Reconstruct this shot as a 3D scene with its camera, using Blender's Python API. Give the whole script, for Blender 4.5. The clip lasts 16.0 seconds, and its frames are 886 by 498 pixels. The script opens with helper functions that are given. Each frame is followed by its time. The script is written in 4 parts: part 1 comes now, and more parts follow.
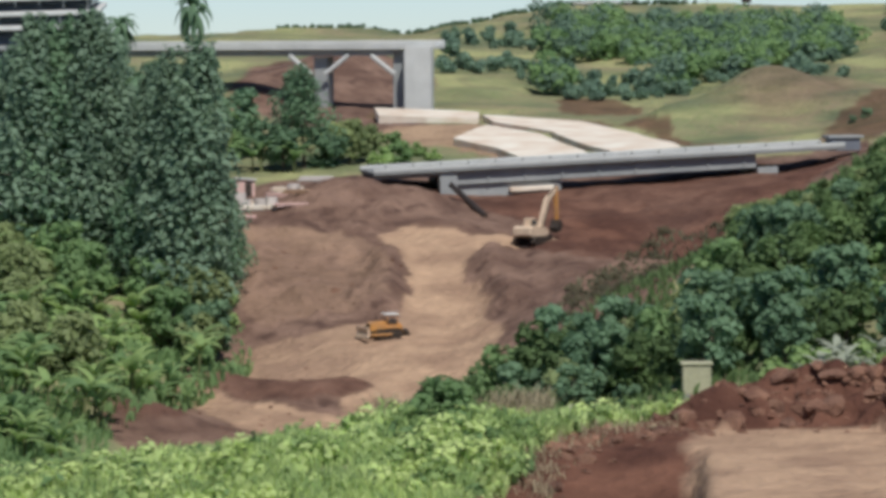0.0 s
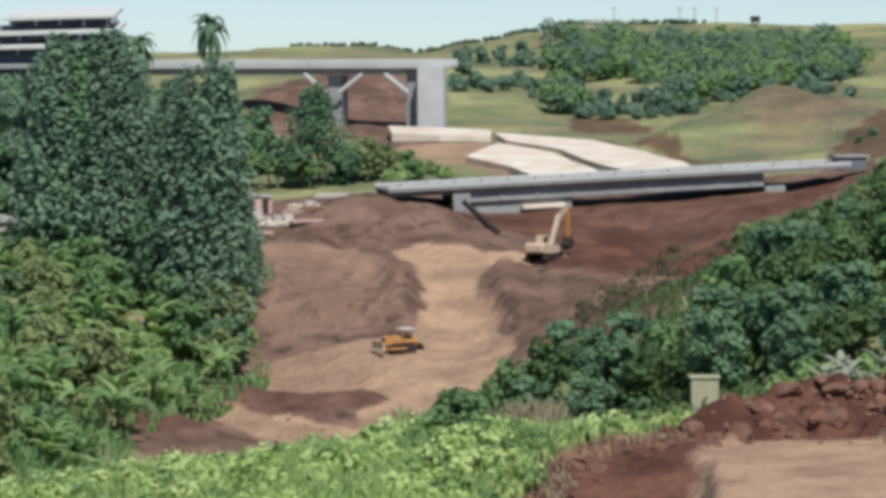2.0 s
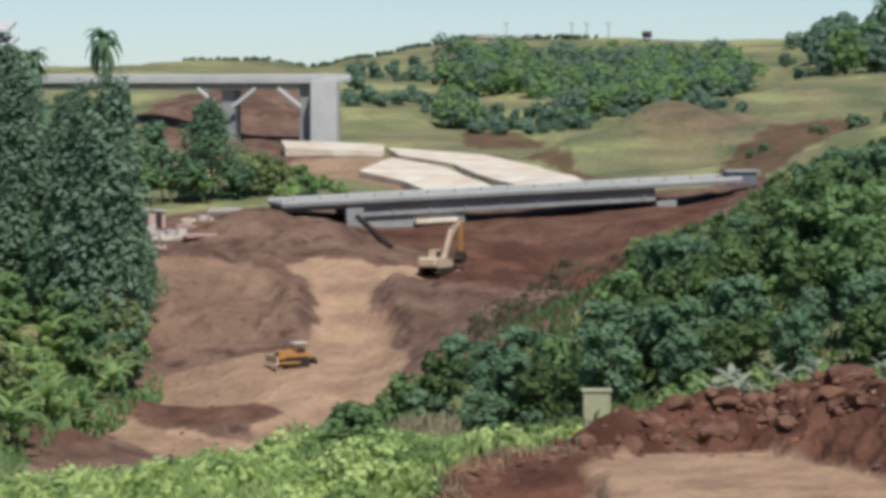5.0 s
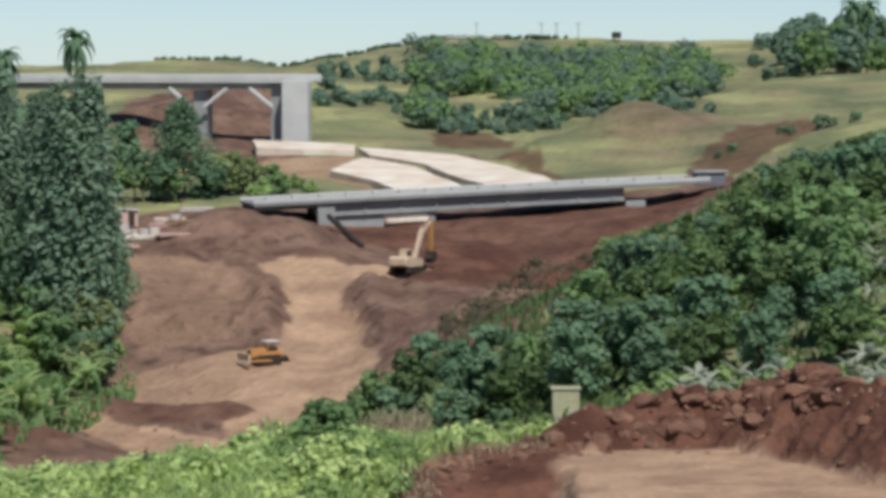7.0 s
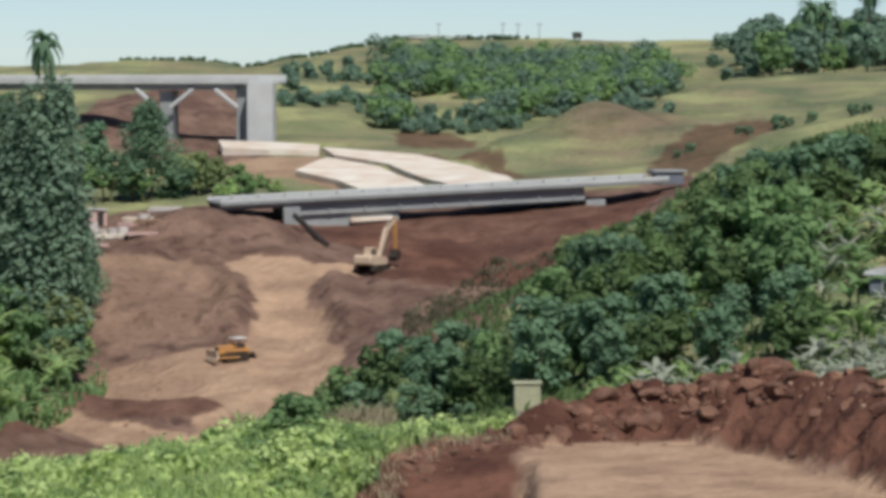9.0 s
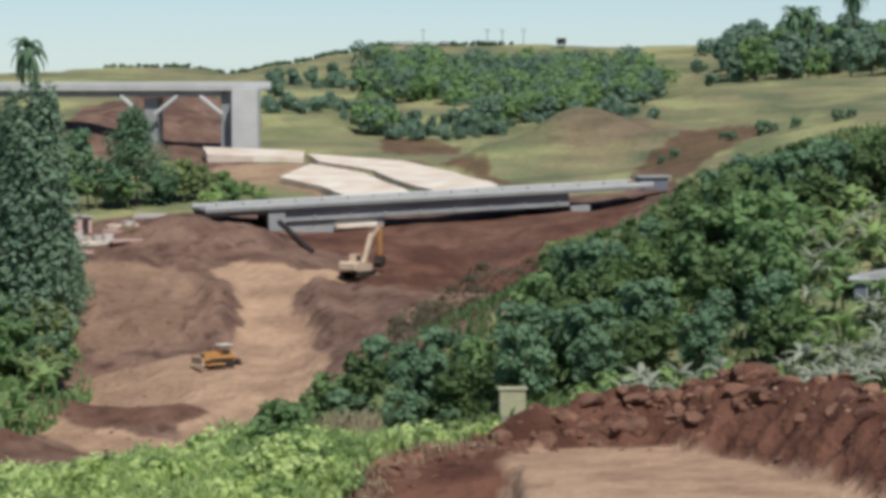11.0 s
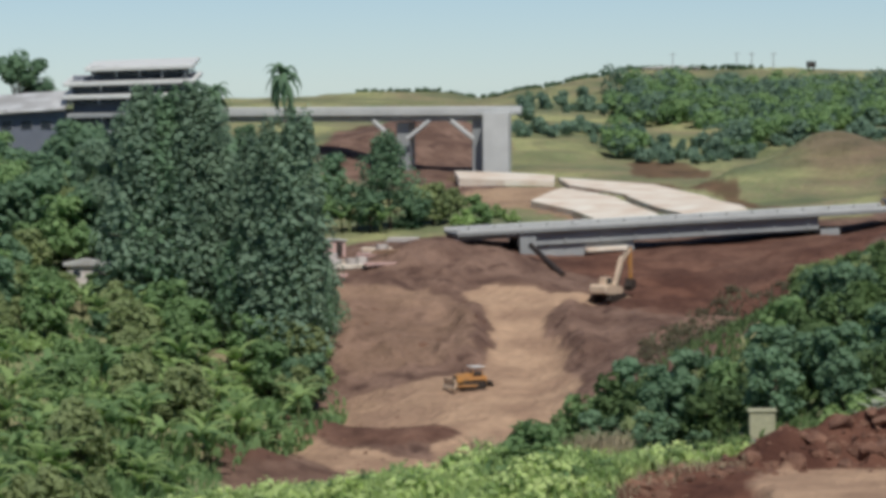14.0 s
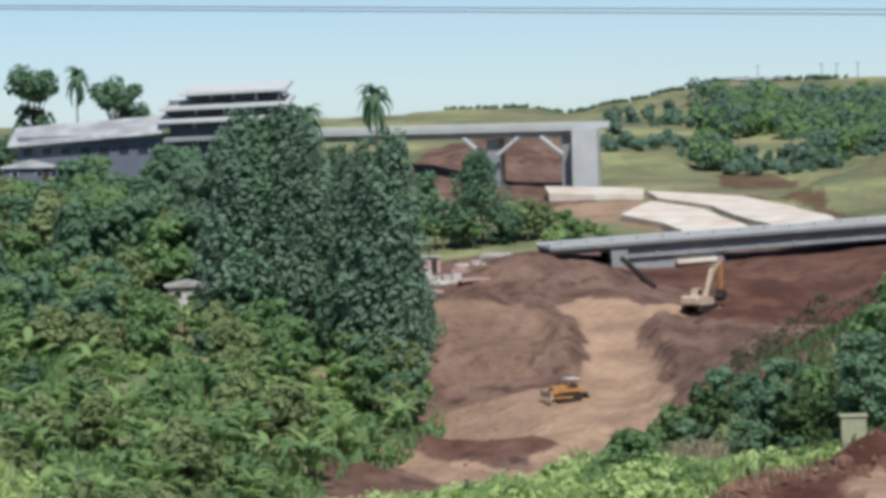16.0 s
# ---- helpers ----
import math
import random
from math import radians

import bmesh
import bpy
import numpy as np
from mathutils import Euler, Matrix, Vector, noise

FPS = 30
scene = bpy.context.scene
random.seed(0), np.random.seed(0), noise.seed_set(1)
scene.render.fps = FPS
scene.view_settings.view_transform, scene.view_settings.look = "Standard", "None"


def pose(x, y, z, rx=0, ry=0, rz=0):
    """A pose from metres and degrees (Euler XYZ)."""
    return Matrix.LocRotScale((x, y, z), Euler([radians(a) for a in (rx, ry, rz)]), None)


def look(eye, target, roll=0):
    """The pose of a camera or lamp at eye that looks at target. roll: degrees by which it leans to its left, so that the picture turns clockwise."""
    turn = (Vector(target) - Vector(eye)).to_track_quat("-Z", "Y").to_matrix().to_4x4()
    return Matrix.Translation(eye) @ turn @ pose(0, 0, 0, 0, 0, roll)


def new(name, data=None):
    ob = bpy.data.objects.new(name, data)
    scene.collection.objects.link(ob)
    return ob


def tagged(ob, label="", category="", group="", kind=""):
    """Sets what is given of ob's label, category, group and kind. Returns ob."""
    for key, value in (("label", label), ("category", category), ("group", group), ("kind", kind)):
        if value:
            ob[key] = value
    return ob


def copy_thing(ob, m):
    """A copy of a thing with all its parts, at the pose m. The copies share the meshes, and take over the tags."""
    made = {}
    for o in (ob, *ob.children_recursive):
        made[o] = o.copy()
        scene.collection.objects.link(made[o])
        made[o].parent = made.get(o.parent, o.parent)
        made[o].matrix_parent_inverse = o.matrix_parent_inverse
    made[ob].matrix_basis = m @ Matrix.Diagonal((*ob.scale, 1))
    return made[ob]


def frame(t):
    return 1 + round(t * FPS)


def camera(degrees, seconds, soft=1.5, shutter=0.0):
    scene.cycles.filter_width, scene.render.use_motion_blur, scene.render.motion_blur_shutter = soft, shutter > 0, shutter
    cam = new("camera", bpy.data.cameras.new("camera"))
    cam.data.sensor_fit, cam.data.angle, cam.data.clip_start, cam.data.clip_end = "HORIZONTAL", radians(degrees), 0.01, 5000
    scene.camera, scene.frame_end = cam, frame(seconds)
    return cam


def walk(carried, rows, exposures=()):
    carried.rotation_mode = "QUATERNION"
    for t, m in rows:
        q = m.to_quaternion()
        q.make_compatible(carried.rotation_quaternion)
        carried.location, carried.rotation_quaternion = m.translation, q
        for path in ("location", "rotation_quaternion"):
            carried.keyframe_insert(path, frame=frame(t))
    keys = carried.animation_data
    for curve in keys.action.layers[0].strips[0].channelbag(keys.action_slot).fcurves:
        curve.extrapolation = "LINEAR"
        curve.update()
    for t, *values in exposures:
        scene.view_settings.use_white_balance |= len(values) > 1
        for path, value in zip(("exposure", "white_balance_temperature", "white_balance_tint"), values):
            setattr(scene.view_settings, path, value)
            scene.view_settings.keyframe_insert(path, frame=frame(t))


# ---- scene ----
LENS = 13.967
cam = camera(LENS, 16.0, soft=4.2)
PATH = [
    (0, (0.43, 21.37, 32.72), (-18.110, 420.199, 8.392), -0.332),
    (0.5, (0.42, 20.76, 32.75), (-19.390, 419.561, 8.965), -0.272),
    (1, (0.36, 18.00, 32.92), (-20.636, 416.767, 9.604), -0.275),
    (1.5, (0.32, 15.98, 33.04), (-21.062, 414.751, 10.133), -0.168),
    (2, (0.26, 13.23, 33.21), (-19.237, 412.119, 10.683), -0.149),
    (2.5, (0.25, 12.51, 33.25), (-16.385, 411.546, 11.034), -0.072),
    (3, (0.23, 11.56, 33.31), (-13.784, 410.719, 11.504), -0.033),
    (3.5, (0.23, 11.60, 33.30), (-11.489, 410.849, 11.777), -0.029),
    (4, (0.23, 11.74, 33.30), (-9.608, 411.053, 12.039), -0.018),
    (6.5, (0.22, 11.15, 33.33), (-5.177, 410.568, 12.442), -0.039),
    (7, (0.16, 8.16, 33.51), (-4.074, 407.582, 12.444), 0.060),
    (7.5, (0.10, 5.16, 33.69), (-2.905, 404.589, 12.530), 0.132),
    (8, (0.07, 3.47, 33.79), (-1.847, 402.897, 12.478), 0.065),
    (8.5, (0.01, 0.43, 33.97), (-0.789, 399.859, 12.619), 0.027),
    (9, (-0.00, -0.00, 34.00), (0.000, 399.433, 12.718), -0.000),
    (11.5, (-0.01, -0.55, 34.03), (2.208, 398.925, 13.672), -0.208),
    (12, (-0.02, -0.93, 34.06), (2.358, 398.559, 13.992), -0.327),
    (12.5, (-0.01, -0.33, 34.02), (2.485, 399.177, 14.326), -0.316),
    (13, (-0.01, -0.33, 34.02), (2.521, 399.195, 14.687), -0.358),
    (13.5, (-0.05, -2.38, 34.14), (-5.096, 397.142, 15.255), -0.351),
    (14, (-0.09, -4.69, 34.28), (-25.930, 394.070, 16.306), -0.320),
    (14.5, (-0.15, -7.72, 34.46), (-44.295, 389.418, 16.223), -0.542),
    (15, (-0.22, -10.98, 34.66), (-49.518, 385.467, 14.664), -0.843),
    (15.5, (-0.25, -12.53, 34.75), (-45.151, 384.463, 15.255), -1.037),
    (16, (-0.26, -12.78, 34.77), (-35.722, 385.316, 18.581), -1.492),
]
walk(cam, [(t, look(eye, target, roll)) for t, eye, target, roll in PATH], [(0, 0.01, 6180, 8), (0.7, 0.05, 6150, 8), (2, 0.1, 6120, 8), (3, 0.06, 6180, 8), (3.5, -0.01, 6200, 8), (6.5, 0.02, 6230, 8), (9, 0.01, 6220, 8),
     (13.4, 0.02, 6280, 8), (14, -0.15, 6220, 8), (14.5, -0.14, 6200, 8), (15, 0.06, 6180, 8), (15.5, 0.2, 6100, 8), (16, 0.04, 5900, 8)])

# ---------------------------------------------------------------- light
SUN_UP, SUN_FROM = radians(54), radians(160)  # height, and compass way (from +y over +x) that the light comes from
world = bpy.data.worlds.new("sky")
scene.world = world
world.use_nodes = True
wn = world.node_tree.nodes
sky = wn.new("ShaderNodeTexSky")
sky.sky_type, sky.sun_disc = "NISHITA", False
sky.sun_elevation, sky.sun_rotation = SUN_UP, SUN_FROM
sky.altitude, sky.air_density, sky.dust_density, sky.ozone_density = 300, 0.6, 0.1, 2.6
wn["Background"].inputs["Strength"].default_value = 0.084
world.node_tree.links.new(sky.outputs[0], wn["Background"].inputs["Color"])
sun = new("sun", bpy.data.lights.new("sun", "SUN"))
sun.data.energy, sun.data.angle, sun.data.color = 4.1, radians(1.5), (1.0, 0.95, 0.87)
way = Vector((math.sin(SUN_FROM) * math.cos(SUN_UP), math.cos(SUN_FROM) * math.cos(SUN_UP), math.sin(SUN_UP)))
sun.matrix_world = look(way * 300, (0, 0, 0))


# ---------------------------------------------------------------- materials
def material(name, colour, rough=0.8, metal=0.0, spread=0.25, scale=1.0, bump=0.2, second=None, vary=0.0, through_light=0.0):
    """A surface with stains at one size and grain at another; second: a colour that it weathers to; vary: from piece to piece."""
    m = bpy.data.materials.new(name)
    m.use_nodes = True
    n, l = m.node_tree.nodes, m.node_tree.links
    shader = n["Principled BSDF"]
    shader.inputs["Roughness"].default_value, shader.inputs["Metallic"].default_value = rough, metal
    place = n.new("ShaderNodeNewGeometry")
    big, fine = n.new("ShaderNodeTexNoise"), n.new("ShaderNodeTexNoise")
    big.inputs["Scale"].default_value, fine.inputs["Scale"].default_value = 0.35 * scale, 4.0 * scale
    big.inputs["Detail"].default_value, fine.inputs["Detail"].default_value = 6, 4
    for tex in (big, fine):
        l.new(place.outputs["Position"], tex.inputs["Vector"])
    mix = n.new("ShaderNodeMixRGB")
    mix.inputs[1].default_value = (*colour, 1)
    mix.inputs[2].default_value = (*(second or [c * (1 - spread) for c in colour]), 1)
    ramp = n.new("ShaderNodeMapRange")
    ramp.inputs["From Min"].default_value, ramp.inputs["From Max"].default_value = 0.35, 0.65
    l.new(big.outputs["Fac"], ramp.inputs["Value"])
    l.new(ramp.outputs[0], mix.inputs[0])
    hue = n.new("ShaderNodeHueSaturation")
    l.new(mix.outputs[0], hue.inputs["Color"])
    value = n.new("ShaderNodeMapRange")
    value.inputs["To Min"].default_value, value.inputs["To Max"].default_value = 1 - spread, 1 + spread
    l.new(fine.outputs["Fac"], value.inputs["Value"])
    last = value.outputs[0]
    if vary:
        for source in (n.new("ShaderNodeObjectInfo").outputs["Random"], place.outputs["Random Per Island"]):
            piece, times = n.new("ShaderNodeMapRange"), n.new("ShaderNodeMath")
            piece.inputs["To Min"].default_value, piece.inputs["To Max"].default_value = 1 - vary, 1 + vary
            times.operation = "MULTIPLY"
            l.new(source, piece.inputs["Value"])
            l.new(piece.outputs[0], times.inputs[0])
            l.new(last, times.inputs[1])
            last = times.outputs[0]
    l.new(last, hue.inputs["Value"])
    l.new(hue.outputs[0], shader.inputs["Base Color"])
    relief = n.new("ShaderNodeBump")
    relief.inputs["Strength"].default_value, relief.inputs["Distance"].default_value = bump, 0.3 / scale
    l.new(fine.outputs["Fac"], relief.inputs["Height"])
    l.new(relief.outputs[0], shader.inputs["Normal"])
    if through_light:
        leaf, both = n.new("ShaderNodeBsdfTranslucent"), n.new("ShaderNodeMixShader")
        both.inputs[0].default_value = through_light
        l.new(hue.outputs[0], leaf.inputs["Color"])
        l.new(shader.outputs[0], both.inputs[1])
        l.new(leaf.outputs[0], both.inputs[2])
        l.new(both.outputs[0], n["Material Output"].inputs["Surface"])
    return m


def leafy(name, colour, second, vary=0.09):
    return material(name, colour, 0.75, spread=0.2, scale=0.6, bump=0.1, second=second, vary=vary, through_light=0.5)


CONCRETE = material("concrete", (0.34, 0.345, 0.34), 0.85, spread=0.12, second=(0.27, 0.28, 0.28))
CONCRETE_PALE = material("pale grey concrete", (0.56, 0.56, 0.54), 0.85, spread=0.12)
CONCRETE_DARK = material("dark concrete, shade tone on bridge", (0.23, 0.23, 0.225), 0.9, spread=0.15)
SCREED = material("pale slope concrete", (0.82, 0.75, 0.64), 0.9, spread=0.08, scale=0.6, second=(0.66, 0.52, 0.40))
EARTH_RED = material("red earth", (0.105, 0.05, 0.033), 0.95, spread=0.4, bump=0.8, second=(0.235, 0.125, 0.08), vary=0.2)
EARTH_PALE = material("pale earth", (0.40, 0.26, 0.17), 0.95, spread=0.2, bump=0.5, vary=0.12)
EARTH_SAND = material("sandy render", (0.42, 0.40, 0.27), 0.9, spread=0.2, second=(0.33, 0.32, 0.21))
ROOF_METAL = material("pale roof sheet", (0.72, 0.71, 0.69), 0.45, 0.2, spread=0.12, second=(0.45, 0.43, 0.40))
ROOF_RED = material("red roof sheet", (0.33, 0.075, 0.07), 0.55, spread=0.2)
ROOF_RUST = material("rusted roof sheet", (0.33, 0.17, 0.13), 0.7, spread=0.25, second=(0.5, 0.42, 0.38))
PLASTER = material("pale plaster", (0.62, 0.56, 0.52), 0.9, spread=0.12)
PLASTER_PINK = material("pink plaster", (0.68, 0.46, 0.41), 0.9, spread=0.12)
PLASTER_GREY = material("grey wall", (0.17, 0.185, 0.22), 0.9, spread=0.12)
GLASS_AND_SHADE = material("dark glass and storey shade", (0.03, 0.035, 0.04), 0.15, spread=0.1)
YELLOW = material("yellow machine paint", (0.56, 0.26, 0.06), 0.6, spread=0.25, scale=2, second=(0.42, 0.24, 0.12))
CREAM = material("pale machine paint", (0.66, 0.50, 0.36), 0.5, spread=0.15, scale=2)
WHITE = material("white paint", (0.75, 0.74, 0.70), 0.5, spread=0.1)
STEEL = material("dark dusty steel", (0.07, 0.055, 0.045), 0.6, 0.4, spread=0.3, scale=2)
RUBBER = material("black rubber", (0.025, 0.022, 0.02), 0.85, spread=0.3)
BARK = material("grey bark", (0.13, 0.10, 0.08), 0.95, spread=0.35, scale=2, bump=0.6)
STALK = material("green stalk", (0.14, 0.16, 0.06), 0.8, spread=0.3, scale=2)
DRY = material("dry grass", (0.42, 0.35, 0.22), 0.9, spread=0.25, vary=0.25)
SILVER = leafy("silvery dry leaves", (0.55, 0.56, 0.46), (0.33, 0.38, 0.27))
LEAF_DARK = leafy("dark blue-green leaves", (0.215, 0.335, 0.19), (0.155, 0.26, 0.15))
LEAF_GREY = leafy("grey-green needles", (0.27, 0.375, 0.25), (0.20, 0.295, 0.20))
# distance haze is mixed into this leaf colour as a blue-green tint
LEAF_HAZE = leafy("far leaves with haze tint", (0.25, 0.36, 0.245), (0.19, 0.29, 0.21), 0.1)
LEAF_MID = leafy("green leaves", (0.27, 0.40, 0.16), (0.20, 0.32, 0.135))
LEAF_DEEP = leafy("deep green leaves", (0.17, 0.26, 0.095), (0.125, 0.195, 0.075))
LEAF_LIGHT = leafy("bright green leaves", (0.40, 0.53, 0.20), (0.30, 0.43, 0.165))
LEAF_OLIVE = leafy("olive leaves", (0.36, 0.42, 0.185), (0.28, 0.345, 0.155))
GRASS_LIGHT = leafy("fresh grass blades", (0.66, 0.76, 0.32), (0.52, 0.64, 0.27))
SCRUB = leafy("dull scrub leaves", (0.215, 0.205, 0.12), (0.165, 0.15, 0.095))
GRASS_DULL = leafy("dull grass blades", (0.50, 0.48, 0.24), (0.50, 0.40, 0.25))
CABLE = material("grey cable", (0.10, 0.10, 0.11), 0.6)


# ---------------------------------------------------------------- the lie of the land
def lumps(x, y, size, seed=0):
    """Smooth random relief between about -1 and 1 with features of that size."""
    x, y = np.asarray(x, float) / size, np.asarray(y, float) / size
    ix, iy = np.floor(x), np.floor(y)
    fx, fy = x - ix, y - iy
    fx, fy = fx * fx * (3 - 2 * fx), fy * fy * (3 - 2 * fy)

    def corner(a, b):
        v = np.sin(a * 127.1 + b * 311.7 + seed * 74.7) * 43758.5453
        return 2 * (v - np.floor(v)) - 1

    return ((corner(ix, iy) * (1 - fx) + corner(ix + 1, iy) * fx) * (1 - fy)
            + (corner(ix, iy + 1) * (1 - fx) + corner(ix + 1, iy + 1) * fx) * fy)


# Heights by distance north of the lookout (first number) and bearing (sideways metres per metre north).
BEARINGS = np.array([-0.255, -0.20, -0.154, -0.1225, -0.099, -0.0756, -0.052, -0.035, -0.013, 0.018, 0.049, 0.081, 0.1225])
NEAR_LAND = {
    200: (2, -4, -4, -4, -3, -2, -1, -1, -1, 6, 6, 6, 6),
    236: (12, 0, 0, 1.5, 2.5, 3.5, 4.0, 2.5, 0, 1, 6, 6, 6),
    255: (13.8, 2.5, 2.6, 4, 4.8, 5.6, 6.6, 7.1, 6.8, 6.2, 6, 6, 6),
    268: (9, 0, 0, 1, 1.5, 3, 4, 5, 5.5, 6.2, 6.3, 6.3, 6.5),
    290: (3, -1.5, -2, -4, -5, -5, -4, -3, 1, 5.5, 6.5, 7, 9),
    320: (3, 0, -1.5, -5, -6, -6, -6, -5, 0, 5, 8, 11, 14),
    350: (4, 3, 1, -3.7, -4, -5, -5, -4, 2, 7, 11, 16, 19),
}
PIT_LAND = {
    375: (7, 6, 3, -2.5, -2.8, -2.3, -1.5, -1.5, 4, 8, 13, 18, 22),
    390: (8, 7.5, 4.5, -1, -1.9, -0.1, 1.1, 1.1, 5, 8, 14, 19.5, 23.5),
    405: (10, 9, 7, 3, 2.4, 2.4, 3, 3, 6, 7, 13, 20, 24.5),
    420: (12, 11, 9, 7, 7.5, 5.1, 6.2, 6.6, 7.6, 5.1, 11, 20.5, 25),
    432: (13.5, 12.5, 11, 9.5, 10, 9.7, 9, 8.4, 8.4, 6.3, 11.7, 20.5, 25.5),
    445: (15, 14, 12, 11, 11.4, 13, 11, 10.4, 10.4, 10.2, 13, 20, 25.5),
    458: (16, 16, 14, 12.5, 12.5, 14, 13.2, 12.8, 12.4, 13.1, 14.4, 19, 25),
}
FAR_LAND = {
    475: (18, 18, 16, 13.8, 14.0, 14.2, 13.6, 13.2, 13, 14, 15, 18, 25),
    500: (20, 20.5, 18, 15, 13.7, 14.5, 14.5, 14.8, 15.2, 16.7, 17, 20, 26),
    540: (24, 24, 21, 18, 16.3, 18.0, 17.5, 17.5, 17.1, 16.3, 18, 22, 27),
    575: (26, 26, 24, 22, 19.4, 19.3, 19.2, 18.9, 18.3, 17, 19, 24.5, 28),
    600: (28, 28, 26, 24, 20.5, 20.6, 20, 20.6, 20, 20.5, 22, 26.5, 29),
}
HILLS = {
    650: (29, 29, 28, 27, 26.5, 25.8, 23.8, 23.8, 21.8, 20.8, 24.9, 29, 30),
    720: (29.5, 30, 29, 29, 29.5, 29.7, 29.5, 28.4, 26, 25.5, 27, 31, 33),
    850: (31, 31, 30, 30.7, 31.5, 32, 31.6, 34.4, 37.7, 38.2, 37.3, 37.3, 37),
    1000: (28, 28, 28, 29, 29, 29, 29, 30, 33, 34, 34, 34, 34),
}
LAND = NEAR_LAND | PIT_LAND | FAR_LAND | HILLS
LAND_Y = np.array(sorted(LAND), float)
LAND_Z = np.array([LAND[k] for k in sorted(LAND)], float)


def raw_land(x, y):
    yc = np.clip(y, LAND_Y[0], LAND_Y[-1])
    b = np.clip(x / np.maximum(y, 190.0), BEARINGS[0], BEARINGS[-1])
    i = np.clip(np.searchsorted(LAND_Y, yc) - 1, 0, len(LAND_Y) - 2)
    j = np.clip(np.searchsorted(BEARINGS, b) - 1, 0, len(BEARINGS) - 2)
    fy = (yc - LAND_Y[i]) / (LAND_Y[i + 1] - LAND_Y[i])
    fx = (b - BEARINGS[j]) / (BEARINGS[j + 1] - BEARINGS[j])
    z = (LAND_Z[i, j] * (1 - fx) + LAND_Z[i, j + 1] * fx) * (1 - fy) + (LAND_Z[i + 1, j] * (1 - fx) + LAND_Z[i + 1, j + 1] * fx) * fy
    near = np.interp(y, (-3000, -60, -13, 21, 40, 100, 200), (36, 33.0, 30.6, 27.4, 22.5, 10, 0))
    z = np.where(y < 200, z * np.clip((y - 100) / 100, 0, 1) + near, z)
    return np.where(y > 1000, np.interp(y, (1000, 1400, 4500), (0, -12, -30)) + z, z)


def segment_distance(x, y, ends):
    """Distance to a line of plan points, and how far along it (0 to the number of its pieces)."""
    best, along = np.full(np.shape(x), 1e9), np.zeros(np.shape(x))
    for k, ((ax, ay), (bx, by)) in enumerate(zip(ends, ends[1:])):
        dx, dy = bx - ax, by - ay
        s = np.clip(((x - ax) * dx + (y - ay) * dy) / (dx * dx + dy * dy), 0, 1)
        d = np.hypot(x - ax - s * dx, y - ay - s * dy)
        nearer = d < best
        best, along = np.where(nearer, d, best), np.where(nearer, k + s, along)
    return best, along


BERM = [(4.6, 263), (11.5, 266.5), (17.3, 267), (22.6, 265), (28, 256), (32, 242), (35, 226), (36, 205)]
BERM_TOP = (7.1, 9.2, 9.2, 11.0, 11.0, 10.6, 10.2, 10)
BANK = [(5.4, 259.5), (2.5, 258), (-0.5, 255.5), (-3, 251), (-4.8, 245), (-6, 238)]
BANK_TOP = (6.9, 6.6, 6.0, 4.9, 3.7, 2.4)
RIDGES = (  # spoil heaps of the pit: plan line, height, half width
    ([(-47, 381), (-40, 376), (-31, 370), (-27, 371)], 1.6, 4.5),
    ([(-46, 352), (-42, 351)], 1.8, 4.0),
    ([(-31, 446), (-24, 447)], 2.2, 6.0),
    ([(-20, 437), (-17, 437)], 0.9, 2.2),
    ([(-1, 420), (6, 418)], 1.0, 4.0),
    ([(-24.6, 423), (-24.0, 414), (-23.8, 404)], 1.7, 2.0),
    ([(-12.9, 422.5), (-12.6, 418), (-11.9, 412), (-10.2, 402)], 1.5, 2.0),
    ([(-36, 414), (-29, 409)], 1.3, 4.0),
    ([(-34.0, 409), (-32.4, 406)], 0.9, 0.9),
    ([(-30.4, 402.5), (-27.6, 404.5)], 0.9, 0.9),
    ([(-27.2, 407), (-26.0, 404)], 0.8, 0.8),
    ([(-33, 440), (-27, 437)], 0.8, 1.0),
)


